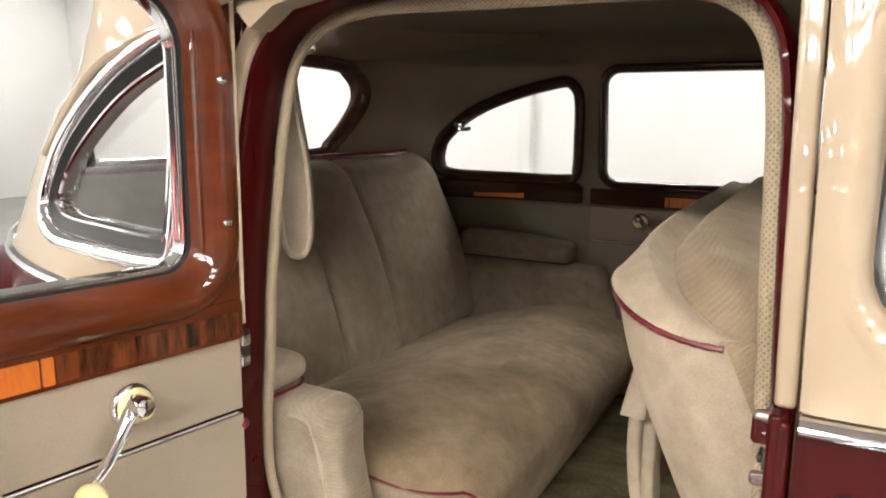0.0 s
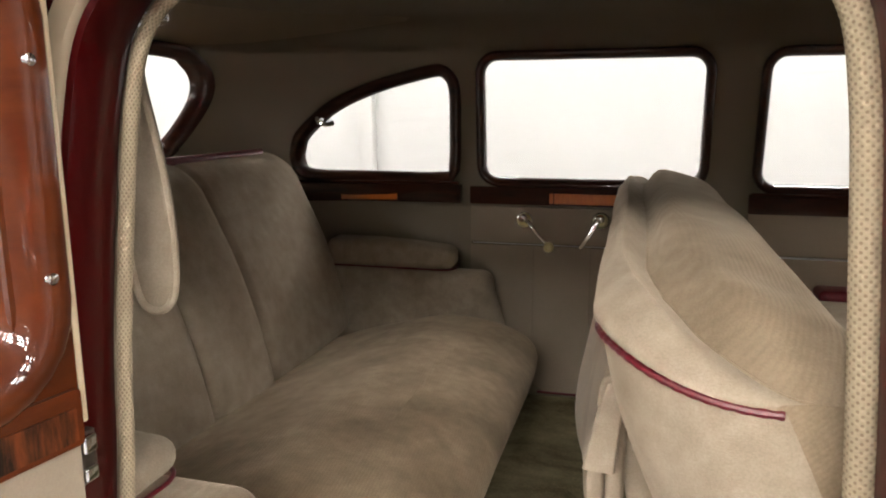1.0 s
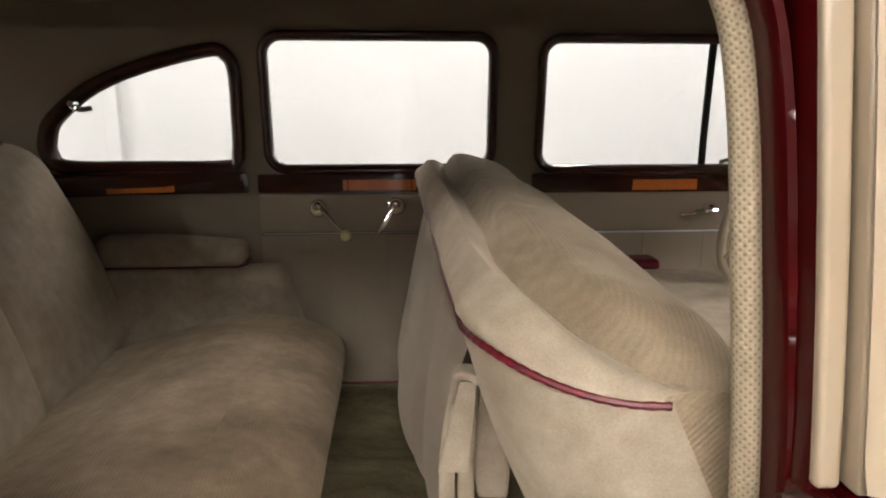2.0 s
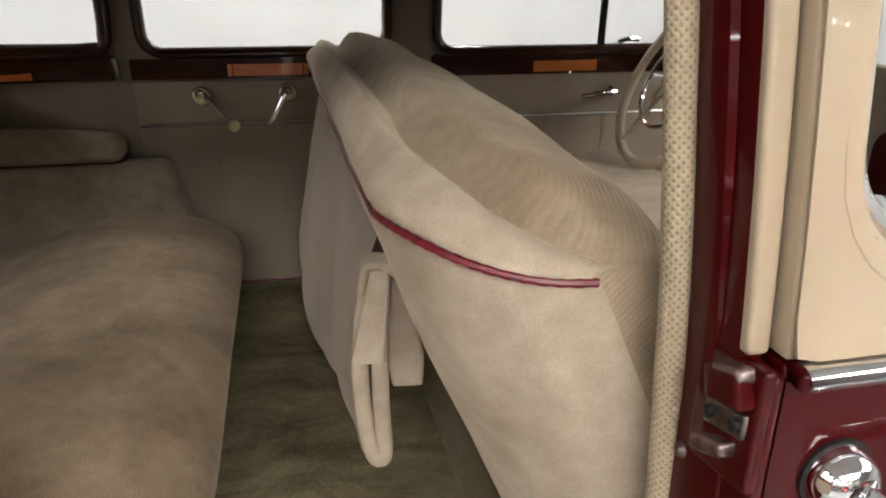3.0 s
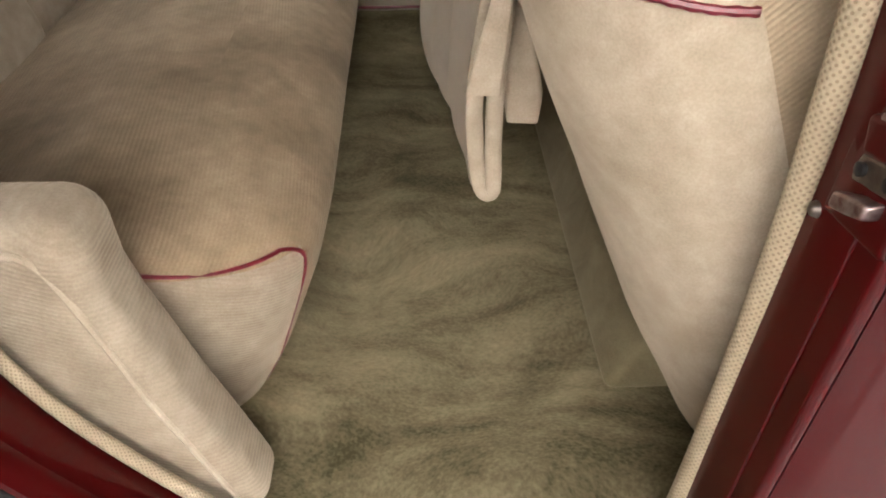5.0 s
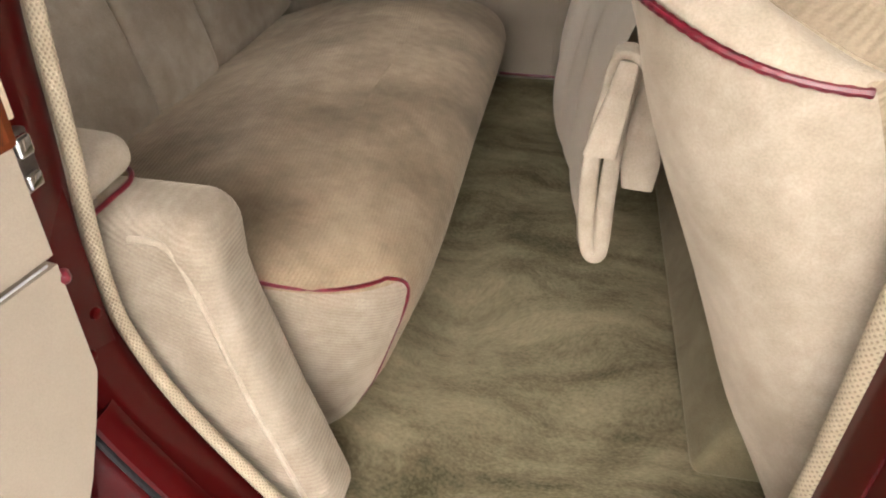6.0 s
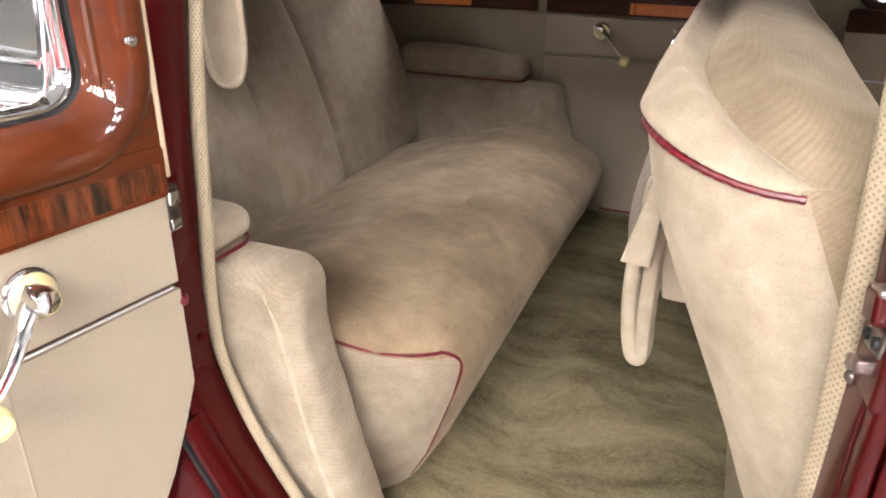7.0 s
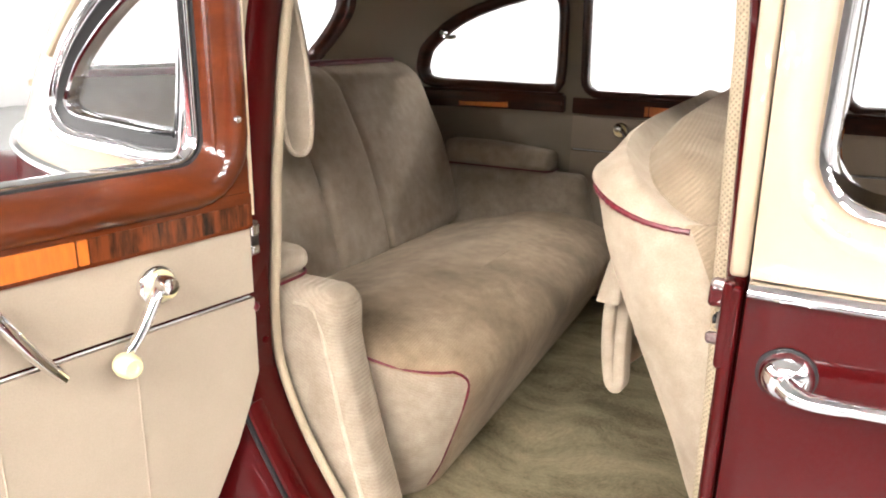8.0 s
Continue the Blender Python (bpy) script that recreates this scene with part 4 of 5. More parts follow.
def holed(x0, x1, z0, z1, step, hole, place, d0, d1):
    """A bent sheet over (x, z) with a hole."""
    bm = bmesh.new()
    nx, nz = int((x1 - x0) / step) + 1, int((z1 - z0) / step) + 1
    g = [[bm.verts.new(place(x0 + (x1 - x0) * i / nx, z0 + (z1 - z0) * j / nz, d1)) for i in range(nx + 1)] for j in range(nz + 1)]
    for j in range(nz):
        for i in range(nx):
            if not (hole and inside(hole, x0 + (x1 - x0) * (i + 0.5) / nx, z0 + (z1 - z0) * (j + 0.5) / nz)):
                bm.faces.new((g[j][i], g[j][i + 1], g[j + 1][i + 1], g[j + 1][i]))
    bmesh.ops.delete(bm, geom=[v for v in bm.verts if not v.link_faces], context="VERTS")
    bmesh.ops.solidify(bm, geom=bm.faces, thickness=d1 - d0)
    return bm


def door_out(x, z, d):
    """The outer door skin: its rear edge and its belt roll inwards."""
    e = max(0.0, 1 - (x - 0.0305) / 0.006)
    r = max(0.0, 1 - (z - 1.116) / 0.03) if z > 1.11 else 0.0
    x -= 0.009 * max(0.0, z - 1.12) / 0.36 * max(0.0, 1 - (x - 0.03) / 0.03)
    return near_out(x, z, d - 0.005 * e * e + 0.006 * r * r)


part("upper_panel", holed(0.0305, 1.2, 1.120, 1.478, 0.01, grown(NGLASS, 0.026), door_out, -0.012, 0.0), CREAM, B, "glossy cream upper door panel")
part("lower_panel", holed(0.0300, 1.2, 0.50, 1.102, 0.012, None, door_out, -0.012, 0.0), MAROON, B, "glossy maroon lower door panel")
part("belt_moulding", tube([near_out(0.0310 + 1.1 * i / 12, 1.110, 0.003) for i in range(13)], 0.0105, 10, flat=0.8), CHROME, B, "chrome belt moulding")
part("upper_edge", rbox(0.0310, 0.052, -0.040, 0.04, 1.113, 1.478, 0.003, (1, 1, 10), 3, lambda p: p + Vector((-0.009 * max(0.0, p.z - 1.12) / 0.36, lean_side(p.z), 0))), CREAM, B, "cream folded door edge")
part("lower_edge", rbox(0.0305, 0.052, -0.040, 0.04, 0.50, 1.111, 0.003, (1, 1, 4), 3), MAROON, B, "maroon folded door edge")
part("window_bezel", outline_sweep(NGLASS, [(-0.008, -0.060), (0.012, -0.040), (0.0135, -0.024), (0.010, -0.019), (0.005, -0.020), (0.000, -0.026), (-0.004, -0.036), (-0.007, -0.050)], near_out), CHROME, B, "chrome window bezel")
part("reveal", outline_sweep(NGLASS, [(0.036, -0.010), (0.036, 0.0005), (0.030, 0.0015), (0.023, -0.001), (0.017, -0.009), (0.013, -0.020), (0.012, -0.034), (0.016, -0.034)][::-1], near_out), CREAM, B, "cream rolled window reveal")
hd = part("door_handle", tube(smooth_path([near_out(0.072, 1.036, 0.024), near_out(0.086, 1.031, 0.034), near_out(0.12, 1.033, 0.038), near_out(0.20, 1.037, 0.038), near_out(0.225, 1.038, 0.034)], 5),
          [0.0115] * 5 + [0.0095] * 5 + [0.008] * 10 + [0.0065], 12, flat=0.8), CHROME, B, "chrome door handle")
part("escutcheon", lathe([(0.0235, 0), (0.0235, 0.005), (0.0225, 0.011), (0.019, 0.018), (0.013, 0.023), (0.006, 0.025)], near_out(0.072, 1.036, 0.0), (0, -1, 0), 32), CHROME, hd)
part("gasket", lathe([(0.0255, 0), (0.0255, 0.003), (0.023, 0.004)], near_out(0.072, 1.036, 0.0), (0, -1, 0), 32), RUBBER, hd)
settle(B)

# ---------------------------------------------------------------- rear seat
rs = thing("rear_seat", (-0.7, MID, FLOOR), "beige mohair rear bench seat with dark red piping", "car seat")
half_plan = [(-0.98, 0.176), (-0.70, 0.174), (-0.56, 0.177), (-0.47, 0.190), (-0.402, 0.224), (-0.364, 0.280), (-0.352, 0.38), (-0.350, 0.55)]
PLAN = [(p.x, p.y) for p in smooth_path([(a, b, 0) for a, b in half_plan] + [(-0.350, MID, 0)] + [(a, 2 * MID - b, 0) for a, b in half_plan[::-1]], 8)]


def seat_point(i, inset, z):
    """A point of the cushion: the plan's point i drawn in towards the seat's spine."""
    p = Vector((*PLAN[i], 0))
    c = Vector((-0.70, max(0.46, min(2 * MID - 0.46, p.y)), 0))
    d = c - p
    if p.x < -0.9:
        d.x = 0.0
    f = max(0.0, min(1.0, (p.x + 0.60) / 0.2))
    step = d.normalized() * inset if d.length > 1e-6 else Vector()
    if z < 0.79:
        step.y *= 0.3
    q = p + step
    drop = 0.035 * max(0.0, (q.x + 0.62) / 0.26) ** 2
    tuck = max(0.0, 1 - (z - 0.54) / 0.06)
    drop += 0.032 * max(0.0, (q.y - 0.7) / 0.65)
    drop += 0.085 * max(0.0, (-0.60 - q.x) / 0.32) ** 1.3
    wob = 0.004 * noise.noise(Vector((q.x * 6, q.y * 6, 3.0))) if z > 0.80 else 0.0
    return Vector((q.x - 0.01 * f * tuck, q.y, z - (drop if z > 0.76 else drop * max(0, (z - 0.60) / 0.16)) + wob))


SECTION = [(0.085, 0.538), (0.060, 0.60), (0.032, 0.68), (0.012, 0.745), (0.003, 0.782), (0.0, 0.802), (0.004, 0.816), (0.014, 0.826), (0.032, 0.834), (0.06, 0.839), (0.10, 0.842), (0.16, 0.844)]
bm = bmesh.new()
rings = [[bm.verts.new(seat_point(i, ins, z)) for i in range(len(PLAN))] for ins, z in SECTION]
ic = min(range(len(PLAN)), key=lambda i: math.dist(PLAN[i], (-0.374, 0.262)))
end_bm = bmesh.new()
for k, (u, v) in enumerate(zip(rings, rings[1:])):
    for j in range(len(PLAN) - 1):
        if k < 6 and j < ic:
            end_bm.faces.new([end_bm.verts.new(q.co) for q in (u[j], u[j + 1], v[j + 1], v[j])])
        else:
            bm.faces.new((u[j], u[j + 1], v[j + 1], v[j]))
bmesh.ops.remove_doubles(end_bm, verts=end_bm.verts, dist=1e-5)
top = rings[-1]
n_ = len(top)
for j in range(n_ // 2 - 1):
    strip = [top[j], top[j + 1], top[n_ - 2 - j], top[n_ - 1 - j]]
    bm.faces.new(strip)
bmesh.ops.subdivide_edges(bm, edges=[e for e in bm.edges if e.calc_length() > 0.25], cuts=8, use_grid_fill=True)
for v in bm.verts:
    if v.co.z > 0.73 and v.co.x < -0.40 and 0.22 < v.co.y < 1.33:
        v.co.z += 0.003 * noise.noise(v.co * 7) + 0.006 * (1 - ((v.co.y - MID) / 0.55) ** 2)
# cushion takes the darker mohair, part of its shade held in the colour
part("cushion", bm, BRUSHED_SHADED, rs)
part("end_panel", end_bm, RIBBED_SIDE, rs, "pale beige ribbed mohair end panel")
run = [seat_point(i, 0.008, 0.8225 - 0.006 * max(0, 1 - abs(PLAN[i][0] + 0.46) / 0.08)) for i in range(8, ic - 2)]
run += [seat_point(ic - 1, 0.003, 0.816), seat_point(ic, 0.001, 0.804), seat_point(ic, 0.002, 0.785)] + [seat_point(ic, a + 0.001, b) for a, b in ((0.012, 0.748), (0.032, 0.682), (0.060, 0.602), (0.082, 0.548))]
part("piping", tube(smooth_path(run, 3), 0.0025, 8), PIPING, rs, "dark red piping")

BACK_SLOPE = 0.36


def back_bend(p):
    q = p.copy()
    v = max(0.0, min(1.0, (p.z - 0.70) / 0.52))
    front = 1.0 if p.x > -0.95 else 0.0
    q.x += front * 0.028 * math.sin(v * math.pi)
    for s_ in (0.662, 0.888):
        q.x -= front * 0.014 * math.exp(-((p.y - s_) / 0.009) ** 2)
    q.x += front * 0.010 * math.exp(-((p.y - MID) / 0.09) ** 4)
    q.x -= BACK_SLOPE * (p.z - 0.76) + 0.02 * abs((p.y - MID) / 0.6) ** 3
    q.x += 0.003 * noise.noise(p * 8)
    w = half_width(q.x, q.z) - 0.004
    q.y = max(MID - w, min(MID + w, q.y))
    return q


part("backrest", rbox(-1.04, -0.890, 0.065, 1.392, 0.72, 1.228, 0.060, (3, 110, 12), 6, back_bend), MOHAIR, rs)
part("edge_roll", tube([(-1.113 - 0.02 * abs((y - MID) / 0.6) ** 3, y, 1.230) for y in np.linspace(0.16, 1.30, 24)], 0.011, 10), PIPING, rs, "dark red edge roll")
settle(rs)

for side in ("far", "near"):
    m = 1 if side == "near" else -1

    def yy(v, m=m):
        return v if m > 0 else 2 * MID - v

    ar = thing("armrest", (-0.75, yy(0.11), FLOOR), "beige mohair armrest block with dark red piping beside the rear seat", "armrest", "rear seat armrests")
    y0, y1 = sorted((yy(0.078), yy(0.176)))
    part("base", rbox(-0.98, -0.505, y0, y1, FLOOR, 0.952 if m > 0 else 0.908, 0.034, (5, 3, 8), 5,
         lambda p: p + Vector((max(0, (p.x + 0.75) / 0.245) * (max(0, (0.86 - p.z)) * 0.29 + 0.004 * noise.noise(p * 9)), 0, 0.004 * max(0, (p.z - 0.9) / 0.05) * math.sin((p.x + 0.98) * 5)))), RIBBED_SIDE, ar)
    y0, y1 = sorted((yy(0.078), yy(0.168)))
    foot, brow, nose = (0.957, 1.012, -0.602) if m > 0 else (0.911, 0.988, -0.612)
    part("pad", rbox(-0.98, nose, y0, y1, foot, brow, 0.025, (5, 3, 2), 5, lambda p: p - Vector((0, 0, 0.26 * max(0.0, p.z - foot - 0.008) * max(0.0, (p.x + 0.80) / 0.2)))), MOHAIR, ar)
    edge = [(-0.97, 0.166), (nose - 0.056, 0.166), (nose - 0.016, 0.162), (nose, 0.14), (nose, 0.11), (nose - 0.001, 0.082)]
    part("piping", tube(smooth_path([(a, yy(b), foot + 0.002) for a, b in edge], 4), 0.0026, 8), PIPING, ar, "dark red piping")
    if side == "near":
        part("seam", tube(smooth_path([(-0.575, 0.080, 0.938), (-0.540, 0.081, 0.930), (-0.520, 0.083, 0.86), (-0.498, 0.083, 0.76), (-0.470, 0.083, 0.66), (-0.442, 0.083, 0.56)], 4), 0.0035, 8), MOHAIR, ar, "beige welt seam")
    settle(ar)

# assist strap: a hanging loop of ribbon at the near rear pillar
st = thing("assist_strap", (-0.605, 0.14, 1.40), "grey-beige cloth assist strap loop hanging at the pillar", "strap")
LOOP = smooth_path([(-0.590, 1.43, 0), (-0.583, 1.36, 0), (-0.570, 1.29, 0), (-0.563, 1.22, 0), (-0.567, 1.165, 0), (-0.585, 1.148, 0), (-0.605, 1.160, 0), (-0.613, 1.22, 0), (-0.612, 1.30, 0), (-0.602, 1.43, 0)], 6)
bm = bmesh.new()
rows_ = []
for p in LOOP:
    rows_.append([bm.verts.new((p.x - 0.55 * o, 0.115 + o + 0.02 * (1.43 - p.y), p.y)) for o in (0.0, 0.018, 0.036)])
for u, v in zip(rows_, rows_[1:]):
    for j in range(2):
        bm.faces.new((u[j], u[j + 1], v[j + 1], v[j]))
bmesh.ops.solidify(bm, geom=bm.faces, thickness=0.0025)
part("ribbon", bm, CLOTH, st, "grey-beige cloth ribbon")
part("inner_face", plate([(p.x, p.y) for p in LOOP], 0.0, 0.003, lambda a, b, d: Vector((a, 0.1155 + d + 0.02 * (1.43 - b), b))), MOHAIR, st, "beige cloth face")
part("border", tube([(p.x, 0.115 + 0.02 * (1.43 - p.y), p.y) for p in LOOP], 0.004, 8), MOHAIR, st, "beige stitched border")
part("bracket", rbox(-0.615, -0.575, 0.10, 0.16, 1.415, 1.445, 0.008, (2, 2, 2), 3), CHROME, st, "chrome bracket")
settle(st)

# ---------------------------------------------------------------- front seat
fs = thing("front_seat", (0.15, MID, FLOOR), "beige mohair front bench seat with dark red piping", "car seat")
PROFILE = [(0.078, 0.540), (0.034, 0.63), (-0.013, 0.72), (-0.050, 0.81), (-0.087, 0.90), (-0.126, 0.99), (-0.158, 1.065), (-0.175, 1.131),
           (-0.183, 1.156), (-0.180, 1.178), (-0.164, 1.200), (-0.138, 1.214), (-0.108, 1.219),
           (-0.066, 1.222), (-0.015, 1.210), (0.026, 1.174), (0.058, 1.11), (0.092, 1.02), (0.140, 0.92), (0.165, 0.82), (0.18, 0.70), (0.18, 0.540)]
K_PIPE, K_SEAM = 7, 12


def axis_x(z):
    return 0.028 - 0.46 * (z - 1.12) if z < 1.12 else 0.028 - 0.2 * (z - 1.12)


def seat_section(y):
    dist = min(y - 0.072, 2 * MID - 0.072 - y)
    e = max(0.0, min(1.0, dist / 0.16))
    g = 0.30 + 0.70 * math.sqrt(max(0.0, 1 - (1 - e) ** 2))
    f = max(0.0, min(1.0, dist / 0.42))
    top_z = 1.140 + 0.070 * (1 - (1 - f) ** 2.2)
    out = []
    ks = K_SEAM - 0.9 + 1.5 * (1 - max(0.0, min(1.0, dist / 0.26))) ** 1.3      # the gusset widens towards the seat's end
    last = len(PROFILE) - 1
    for k in range(last + 1):
        if k <= K_PIPE:
            u = k
        elif k <= K_SEAM:
            u = K_PIPE + (ks - K_PIPE) * (k - K_PIPE) / (K_SEAM - K_PIPE)
        else:
            u = ks + (last - ks) * (k - K_SEAM) / (last - K_SEAM)
        i = min(last - 1, int(u))
        x, z = (PROFILE[i][a] + (PROFILE[i + 1][a] - PROFILE[i][a]) * (u - i) for a in (0, 1))
        zz = z if z <= 1.131 else 1.131 + (z - 1.131) * (top_z - 1.131) / 0.091
        if z > 1.07:
            zz += 0.011 * math.sin(math.pi * e) - 0.008 * (1 - e)
        c = axis_x(z)
        v = min(1.0, dist / 0.08)
        if k == K_SEAM:
            zz -= 0.024 * v
            x += 0.006 * v
        elif abs(k - K_SEAM) == 1:
            zz += 0.006 * v
        lump = 0.0035 * noise.noise(Vector((x * 7, y * 6, z * 7)))
        out.append(Vector((c + (x - c) * g + lump, y, zz + lump)))
    return out


YS = [0.072 + 0.16 * (1 - math.cos(math.pi / 2 * i / 10)) for i in range(11)]
YS = YS + list(np.linspace(0.26, 2 * MID - 0.26, 30)) + [2 * MID - y for y in YS[::-1]]
FINE = 3             # points added between the section's corners
SECTIONS = [smooth_path(seat_section(y), FINE) for y in YS]


def loft(k0, k1, cap=False):
    bm = bmesh.new()
    v = [[bm.verts.new(s[k]) for k in range(k0, k1 + 1)] for s in SECTIONS]
    for a, b in zip(v, v[1:]):
        for j in range(k1 - k0):
            bm.faces.new((a[j], a[j + 1], b[j + 1], b[j]))
    return bm


part("back_panel", loft(0, FINE * K_PIPE), MOHAIR, fs, "pale beige mohair back panel")
part("gusset", loft(FINE * K_PIPE, FINE * K_SEAM), MOHAIR, fs, "pale beige mohair gusset")
part("backrest", loft(FINE * K_SEAM, len(SECTIONS[0]) - 1), RIBBED, fs, "beige ribbed mohair backrest")
for s in (SECTIONS[0], SECTIONS[-1]):
    bm = bmesh.new()
    bm.faces.new([bm.verts.new(p) for p in s])
    part("end_panel", bm, RIBBED, fs)
run = smooth_path([s[FINE * K_PIPE] + Vector((-0.002, 0, 0)) for s in SECTIONS], 6)
part("piping", tube(run, [0.0034 + 0.0005 * math.sin(i * 1.9) for i in range(len(run))], 8), PIPING, fs, "twisted dark red piping")
part("seam", tube([s[FINE * K_SEAM] for s in SECTIONS], 0.0015, 6), RIBBED, fs)
part("cushion", rbox(0.10, 0.66, 0.10, 1.45, 0.62, 0.885, 0.075, (8, 12, 3), 5, lambda p: p + Vector((0, 0, 0.02 * (1 - ((p.y - MID) / 0.7) ** 2) if p.z > 0.8 else 0))), MOHAIR, fs)
part("kick_panel", rbox(-0.014, 0.16, 0.240, 1.45, FLOOR + 0.002, 0.63, 0.018, (4, 12, 3), 4, lambda p: p + Vector((0.35 * (p.z - FLOOR), 0, 0))), KICK, fs, "olive carpeted kick panel")
part("base", rbox(0.14, 0.62, 0.16, 1.40, FLOOR, 0.66, 0.02, (2, 2, 1), 2), CARPET, fs, "olive carpeted seat base")
settle(fs)

# robe strap: a gathered cloth band slung across the back of the front seat, with folded ends
rb = thing("robe_strap", (-0.2, 0.7, 1.05), "gathered pale beige cloth robe strap slung behind the front seat", "robe strap")
NEAR_END = [(-0.152, 1.062), (-0.174, 0.990), (-0.182, 0.920), (-0.185, 0.860), (-0.185, 0.815), (-0.181, 0.785), (-0.173, 0.768), (-0.163, 0.768)]
SLACK = [(-0.176, 1.122), (-0.190, 1.030), (-0.206, 0.935), (-0.222, 0.855), (-0.229, 0.785), (-0.219, 0.715), (-0.190, 0.665), (-0.150, 0.660)]


def band_row(y):
    """Section of the hanging band: narrow where it is tied, slack in the middle of the seat."""
    u = max(0.0, min(1.0, (y - 0.380) / 0.56, (1.31 - y) / 0.34))
    w = u * u * (3 - 2 * u)
    ends = [(a + (c - a) * w, b + (d - b) * w) for (a, b), (c, d) in zip(NEAR_END, SLACK)]
    row = []
    for k, p in enumerate(smooth_path([(a, y, b) for a, b in ends], 4)):
        v = k / 28
        fall = math.sin(math.pi * min(1.0, v * 1.15)) ** 0.7 if v < 0.86 else 0.25
        pleat = (0.0085 * math.sin(y * 44 + 3.0 * v + 1.5 * math.sin(7 * y)) * (1 - 0.6 * v) + 0.007 * math.sin(y * 19 + 1.2 + 2.5 * v)) * fall * min(1.0, 6 * u)
        row.append(p + Vector((pleat, 0, 0)))
    return row


bm = bmesh.new()
grid = [[bm.verts.new(p) for p in band_row(0.380 + 0.930 * i / 150)] for i in range(151)]
for a, b in zip(grid, grid[1:]):
    for p, q, r, t in zip(a, a[1:], b[1:], b):
        bm.faces.new((p, q, r, t))
bmesh.ops.solidify(bm, geom=bm.faces, thickness=0.006)
part("band", bm, STRAP, rb, "gathered pale beige band")


def ribbon(spine, widths, across, thick):
    """A soft flat band along a spine."""
    bm = bmesh.new()
    across = Vector(across).normalized()
    pts = smooth_path(spine, 5)
    k = len(pts) - 1
    ws = [np.interp(i / k, np.linspace(0, 1, len(widths)), widths) for i in range(k + 1)]
    rows = []
    for i, p in enumerate(pts):
        t = (pts[min(k, i + 1)] - pts[max(0, i - 1)]).normalized()
        nn = t.cross(across).normalized()
        ring = []
        for j in range(16):
            w = 2 * math.pi * j / 16
            c, s_ = math.cos(w), math.sin(w)
            ring.append(bm.verts.new(p + across * (ws[i] / 2 * math.copysign(abs(c) ** 0.32, c)) + nn * (thick / 2 * math.copysign(abs(s_) ** 0.42, s_))))
        rows.append(ring)
    for a, b in zip(rows, rows[1:]):
        for j in range(16):
            bm.faces.new((a[j], a[(j + 1) % 16], b[(j + 1) % 16], b[j]))
    bm.faces.new(rows[0][::-1])
    bm.faces.new(rows[-1])
    return bm


FACE, DEEP = (1, -0.12, 0), (0.12, 1, 0)
FOLD = [(-0.0074, 1.009), (-0.0104, 0.941), (-0.0116, 0.874), (-0.0104, 0.817), (-0.008, 0.774), (-0.0037, 0.761), (0.0037, 0.761), (0.008, 0.774), (0.0104, 0.817), (0.0116, 0.874), (0.0104, 0.941), (0.0074, 1.009)]
part("long_fold", ribbon([(-0.166 + 0.012 * ((z - 0.874) / 0.135) ** 2 + o, 0.383 - 0.12 * o, z + 0.010) for o, z in FOLD], (0.0270, 0.0343, 0.0367, 0.0343, 0.0270), DEEP, 0.0202), MOHAIR, rb, "pale beige folded strap end")
part("short_end", ribbon([(-0.157, 0.343, 1.03), (-0.162, 0.335, 1.0), (-0.168, 0.334, 0.964), (-0.173, 0.336, 0.928)], (0.0196, 0.0257, 0.0319, 0.0380), FACE, 0.0159), MOHAIR, rb, "pale beige short strap end")
part("side_end", ribbon([(-0.131, 0.392, 1.0), (-0.128, 0.39, 0.957), (-0.123, 0.391, 0.908), (-0.12, 0.394, 0.86)], (0.0147, 0.0245, 0.0367, 0.0453, 0.0367), FACE, 0.0172), MOHAIR, rb, "pale beige short strap end")
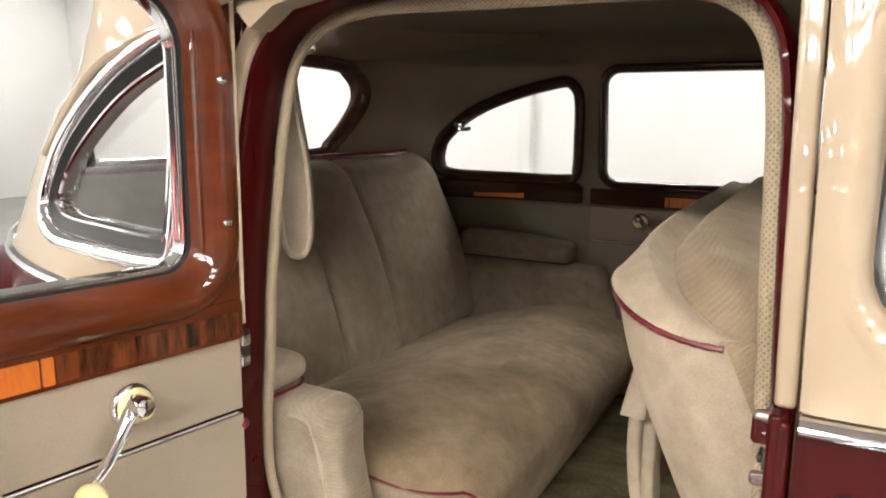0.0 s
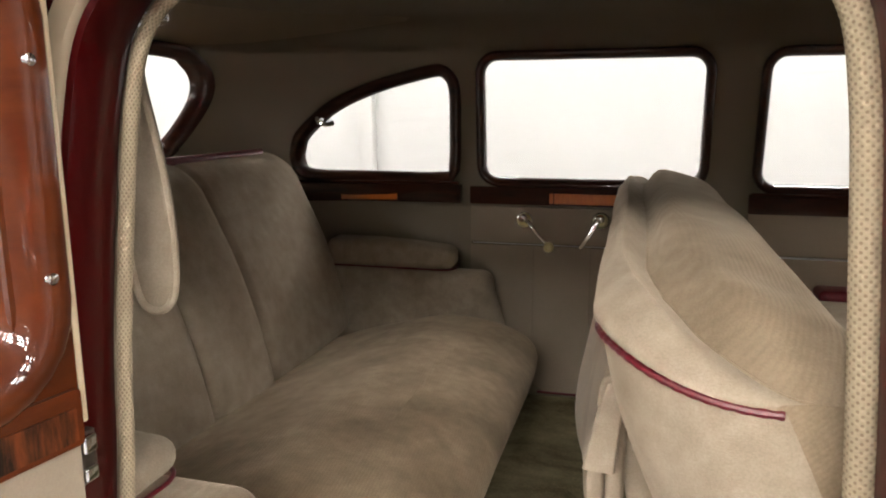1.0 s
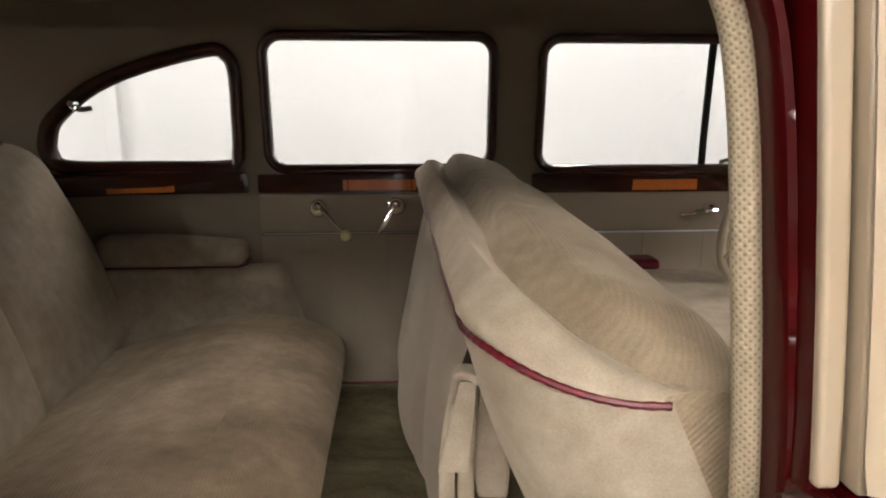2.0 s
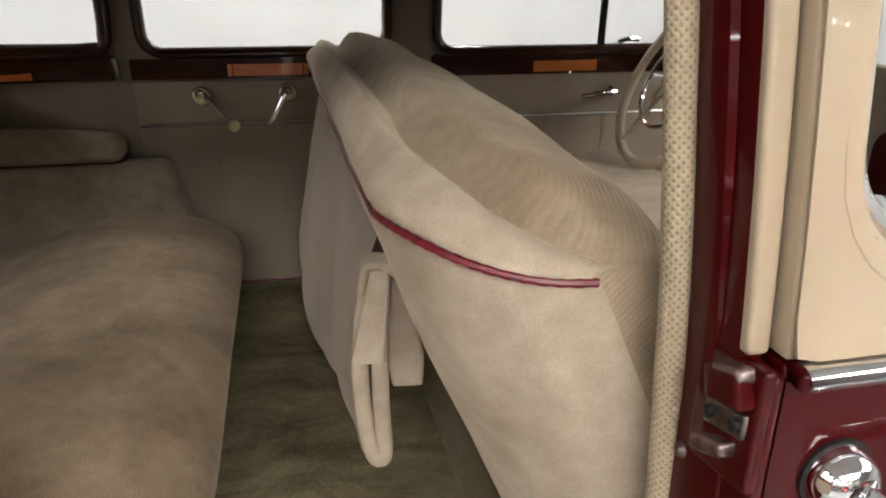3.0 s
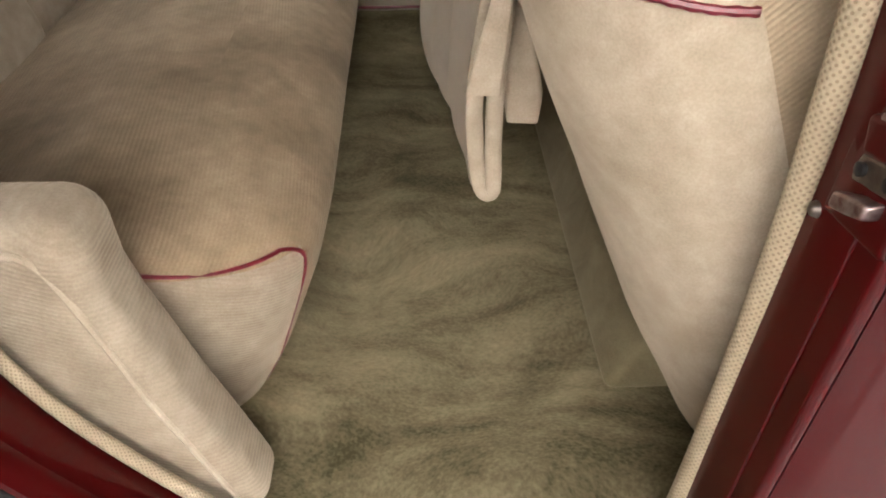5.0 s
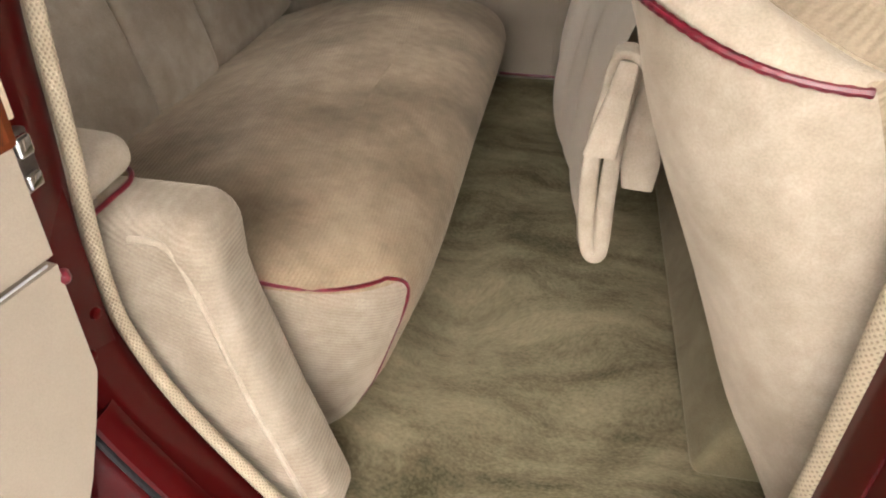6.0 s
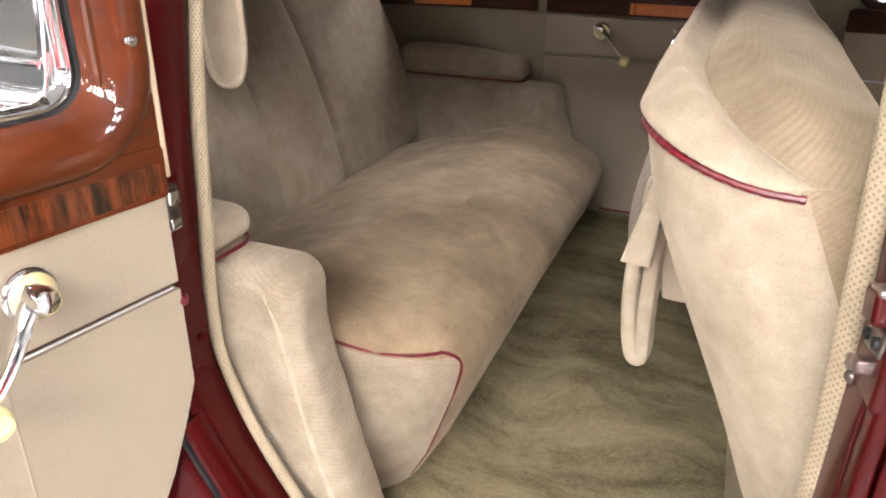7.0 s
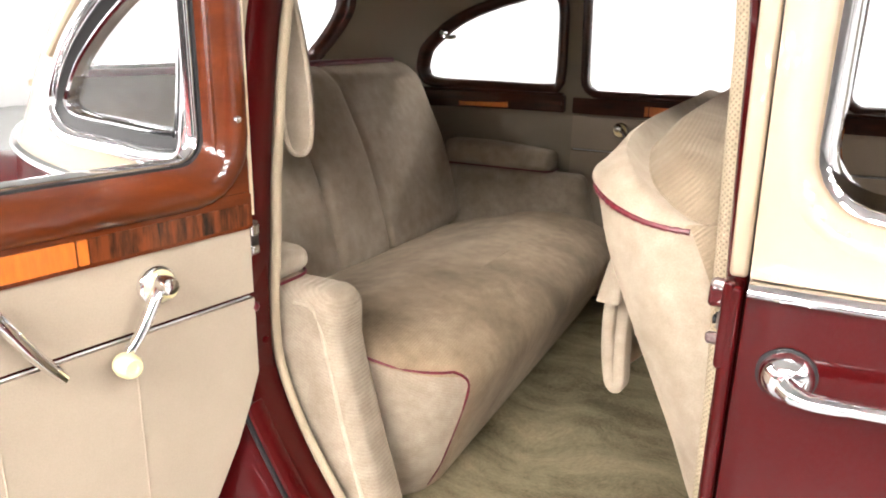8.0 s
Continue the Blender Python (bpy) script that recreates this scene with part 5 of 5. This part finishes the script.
part("loop", ribbon([(-0.122, 0.353, 0.995), (-0.134, 0.348, 1.022), (-0.152, 0.348, 1.038), (-0.168, 0.363, 1.03), (-0.173, 0.375, 0.994)], (0.0196, 0.0270, 0.0294, 0.0294, 0.0245), DEEP, 0.011), MOHAIR, rb, "pale beige cloth loop")
settle(rb)

# ---------------------------------------------------------------- steering wheel
sw = thing("steering_wheel", (0.66, 1.16, 1.09), "tan steering wheel with chrome horn ring on its column", "steering wheel")
RIM = Matrix.Translation((0.655, 1.165, 1.095)) @ Matrix.Rotation(radians(-62), 4, "Y")


def circle(r, z=0.0, n=40, a0=0.0, a1=360.0):
    return [RIM @ Vector((r * math.cos(radians(a0 + (a1 - a0) * i / n)), r * math.sin(radians(a0 + (a1 - a0) * i / n)), z)) for i in range(n if a1 - a0 == 360 else n + 1)]


part("rim", tube(circle(0.205, 0, 56), 0.0115, 10, True), WHEELRIM, sw, "tan plastic rim")
part("horn_ring", tube(circle(0.118, 0.012, 40), 0.005, 8, True), CHROME, sw, "chrome horn ring")
for a in (30, 150, 270):
    part("spoke", tube([RIM @ Vector((r * math.cos(radians(a)), r * math.sin(radians(a)), 0.02 - 0.1 * r)) for r in (0.02, 0.10, 0.205)], [0.012, 0.009, 0.010], 8, flat=0.6), WHEELRIM, sw, "tan spoke")
for a in (90, 210, 330):
    part("horn_arm", tube([RIM @ Vector((r * math.cos(radians(a)), r * math.sin(radians(a)), 0.022 - 0.08 * r)) for r in (0.02, 0.118)], 0.005, 8), CHROME, sw, "chrome arm")
part("hub", lathe([(0.035, -0.02), (0.038, 0.01), (0.028, 0.03), (0.01, 0.036)], RIM.translation, RIM.to_3x3() @ Vector((0, 0, 1))), CHROME, sw, "chrome horn button")
part("column", tube([RIM @ Vector((0, 0, -0.01)), RIM @ Vector((0, 0, -0.62))], 0.022, 14), MAROON, sw, "maroon steering column")
settle(sw)

ch = thing("coat_hook", (-0.60, 0.14, 1.475), "small chrome coat hook at the roof edge", "hook")
part("hook", tube(smooth_path([(-0.64, 0.135, 1.478), (-0.635, 0.15, 1.462), (-0.62, 0.155, 1.460), (-0.612, 0.148, 1.468)], 4), 0.004, 8), CHROME, ch)
settle(ch)
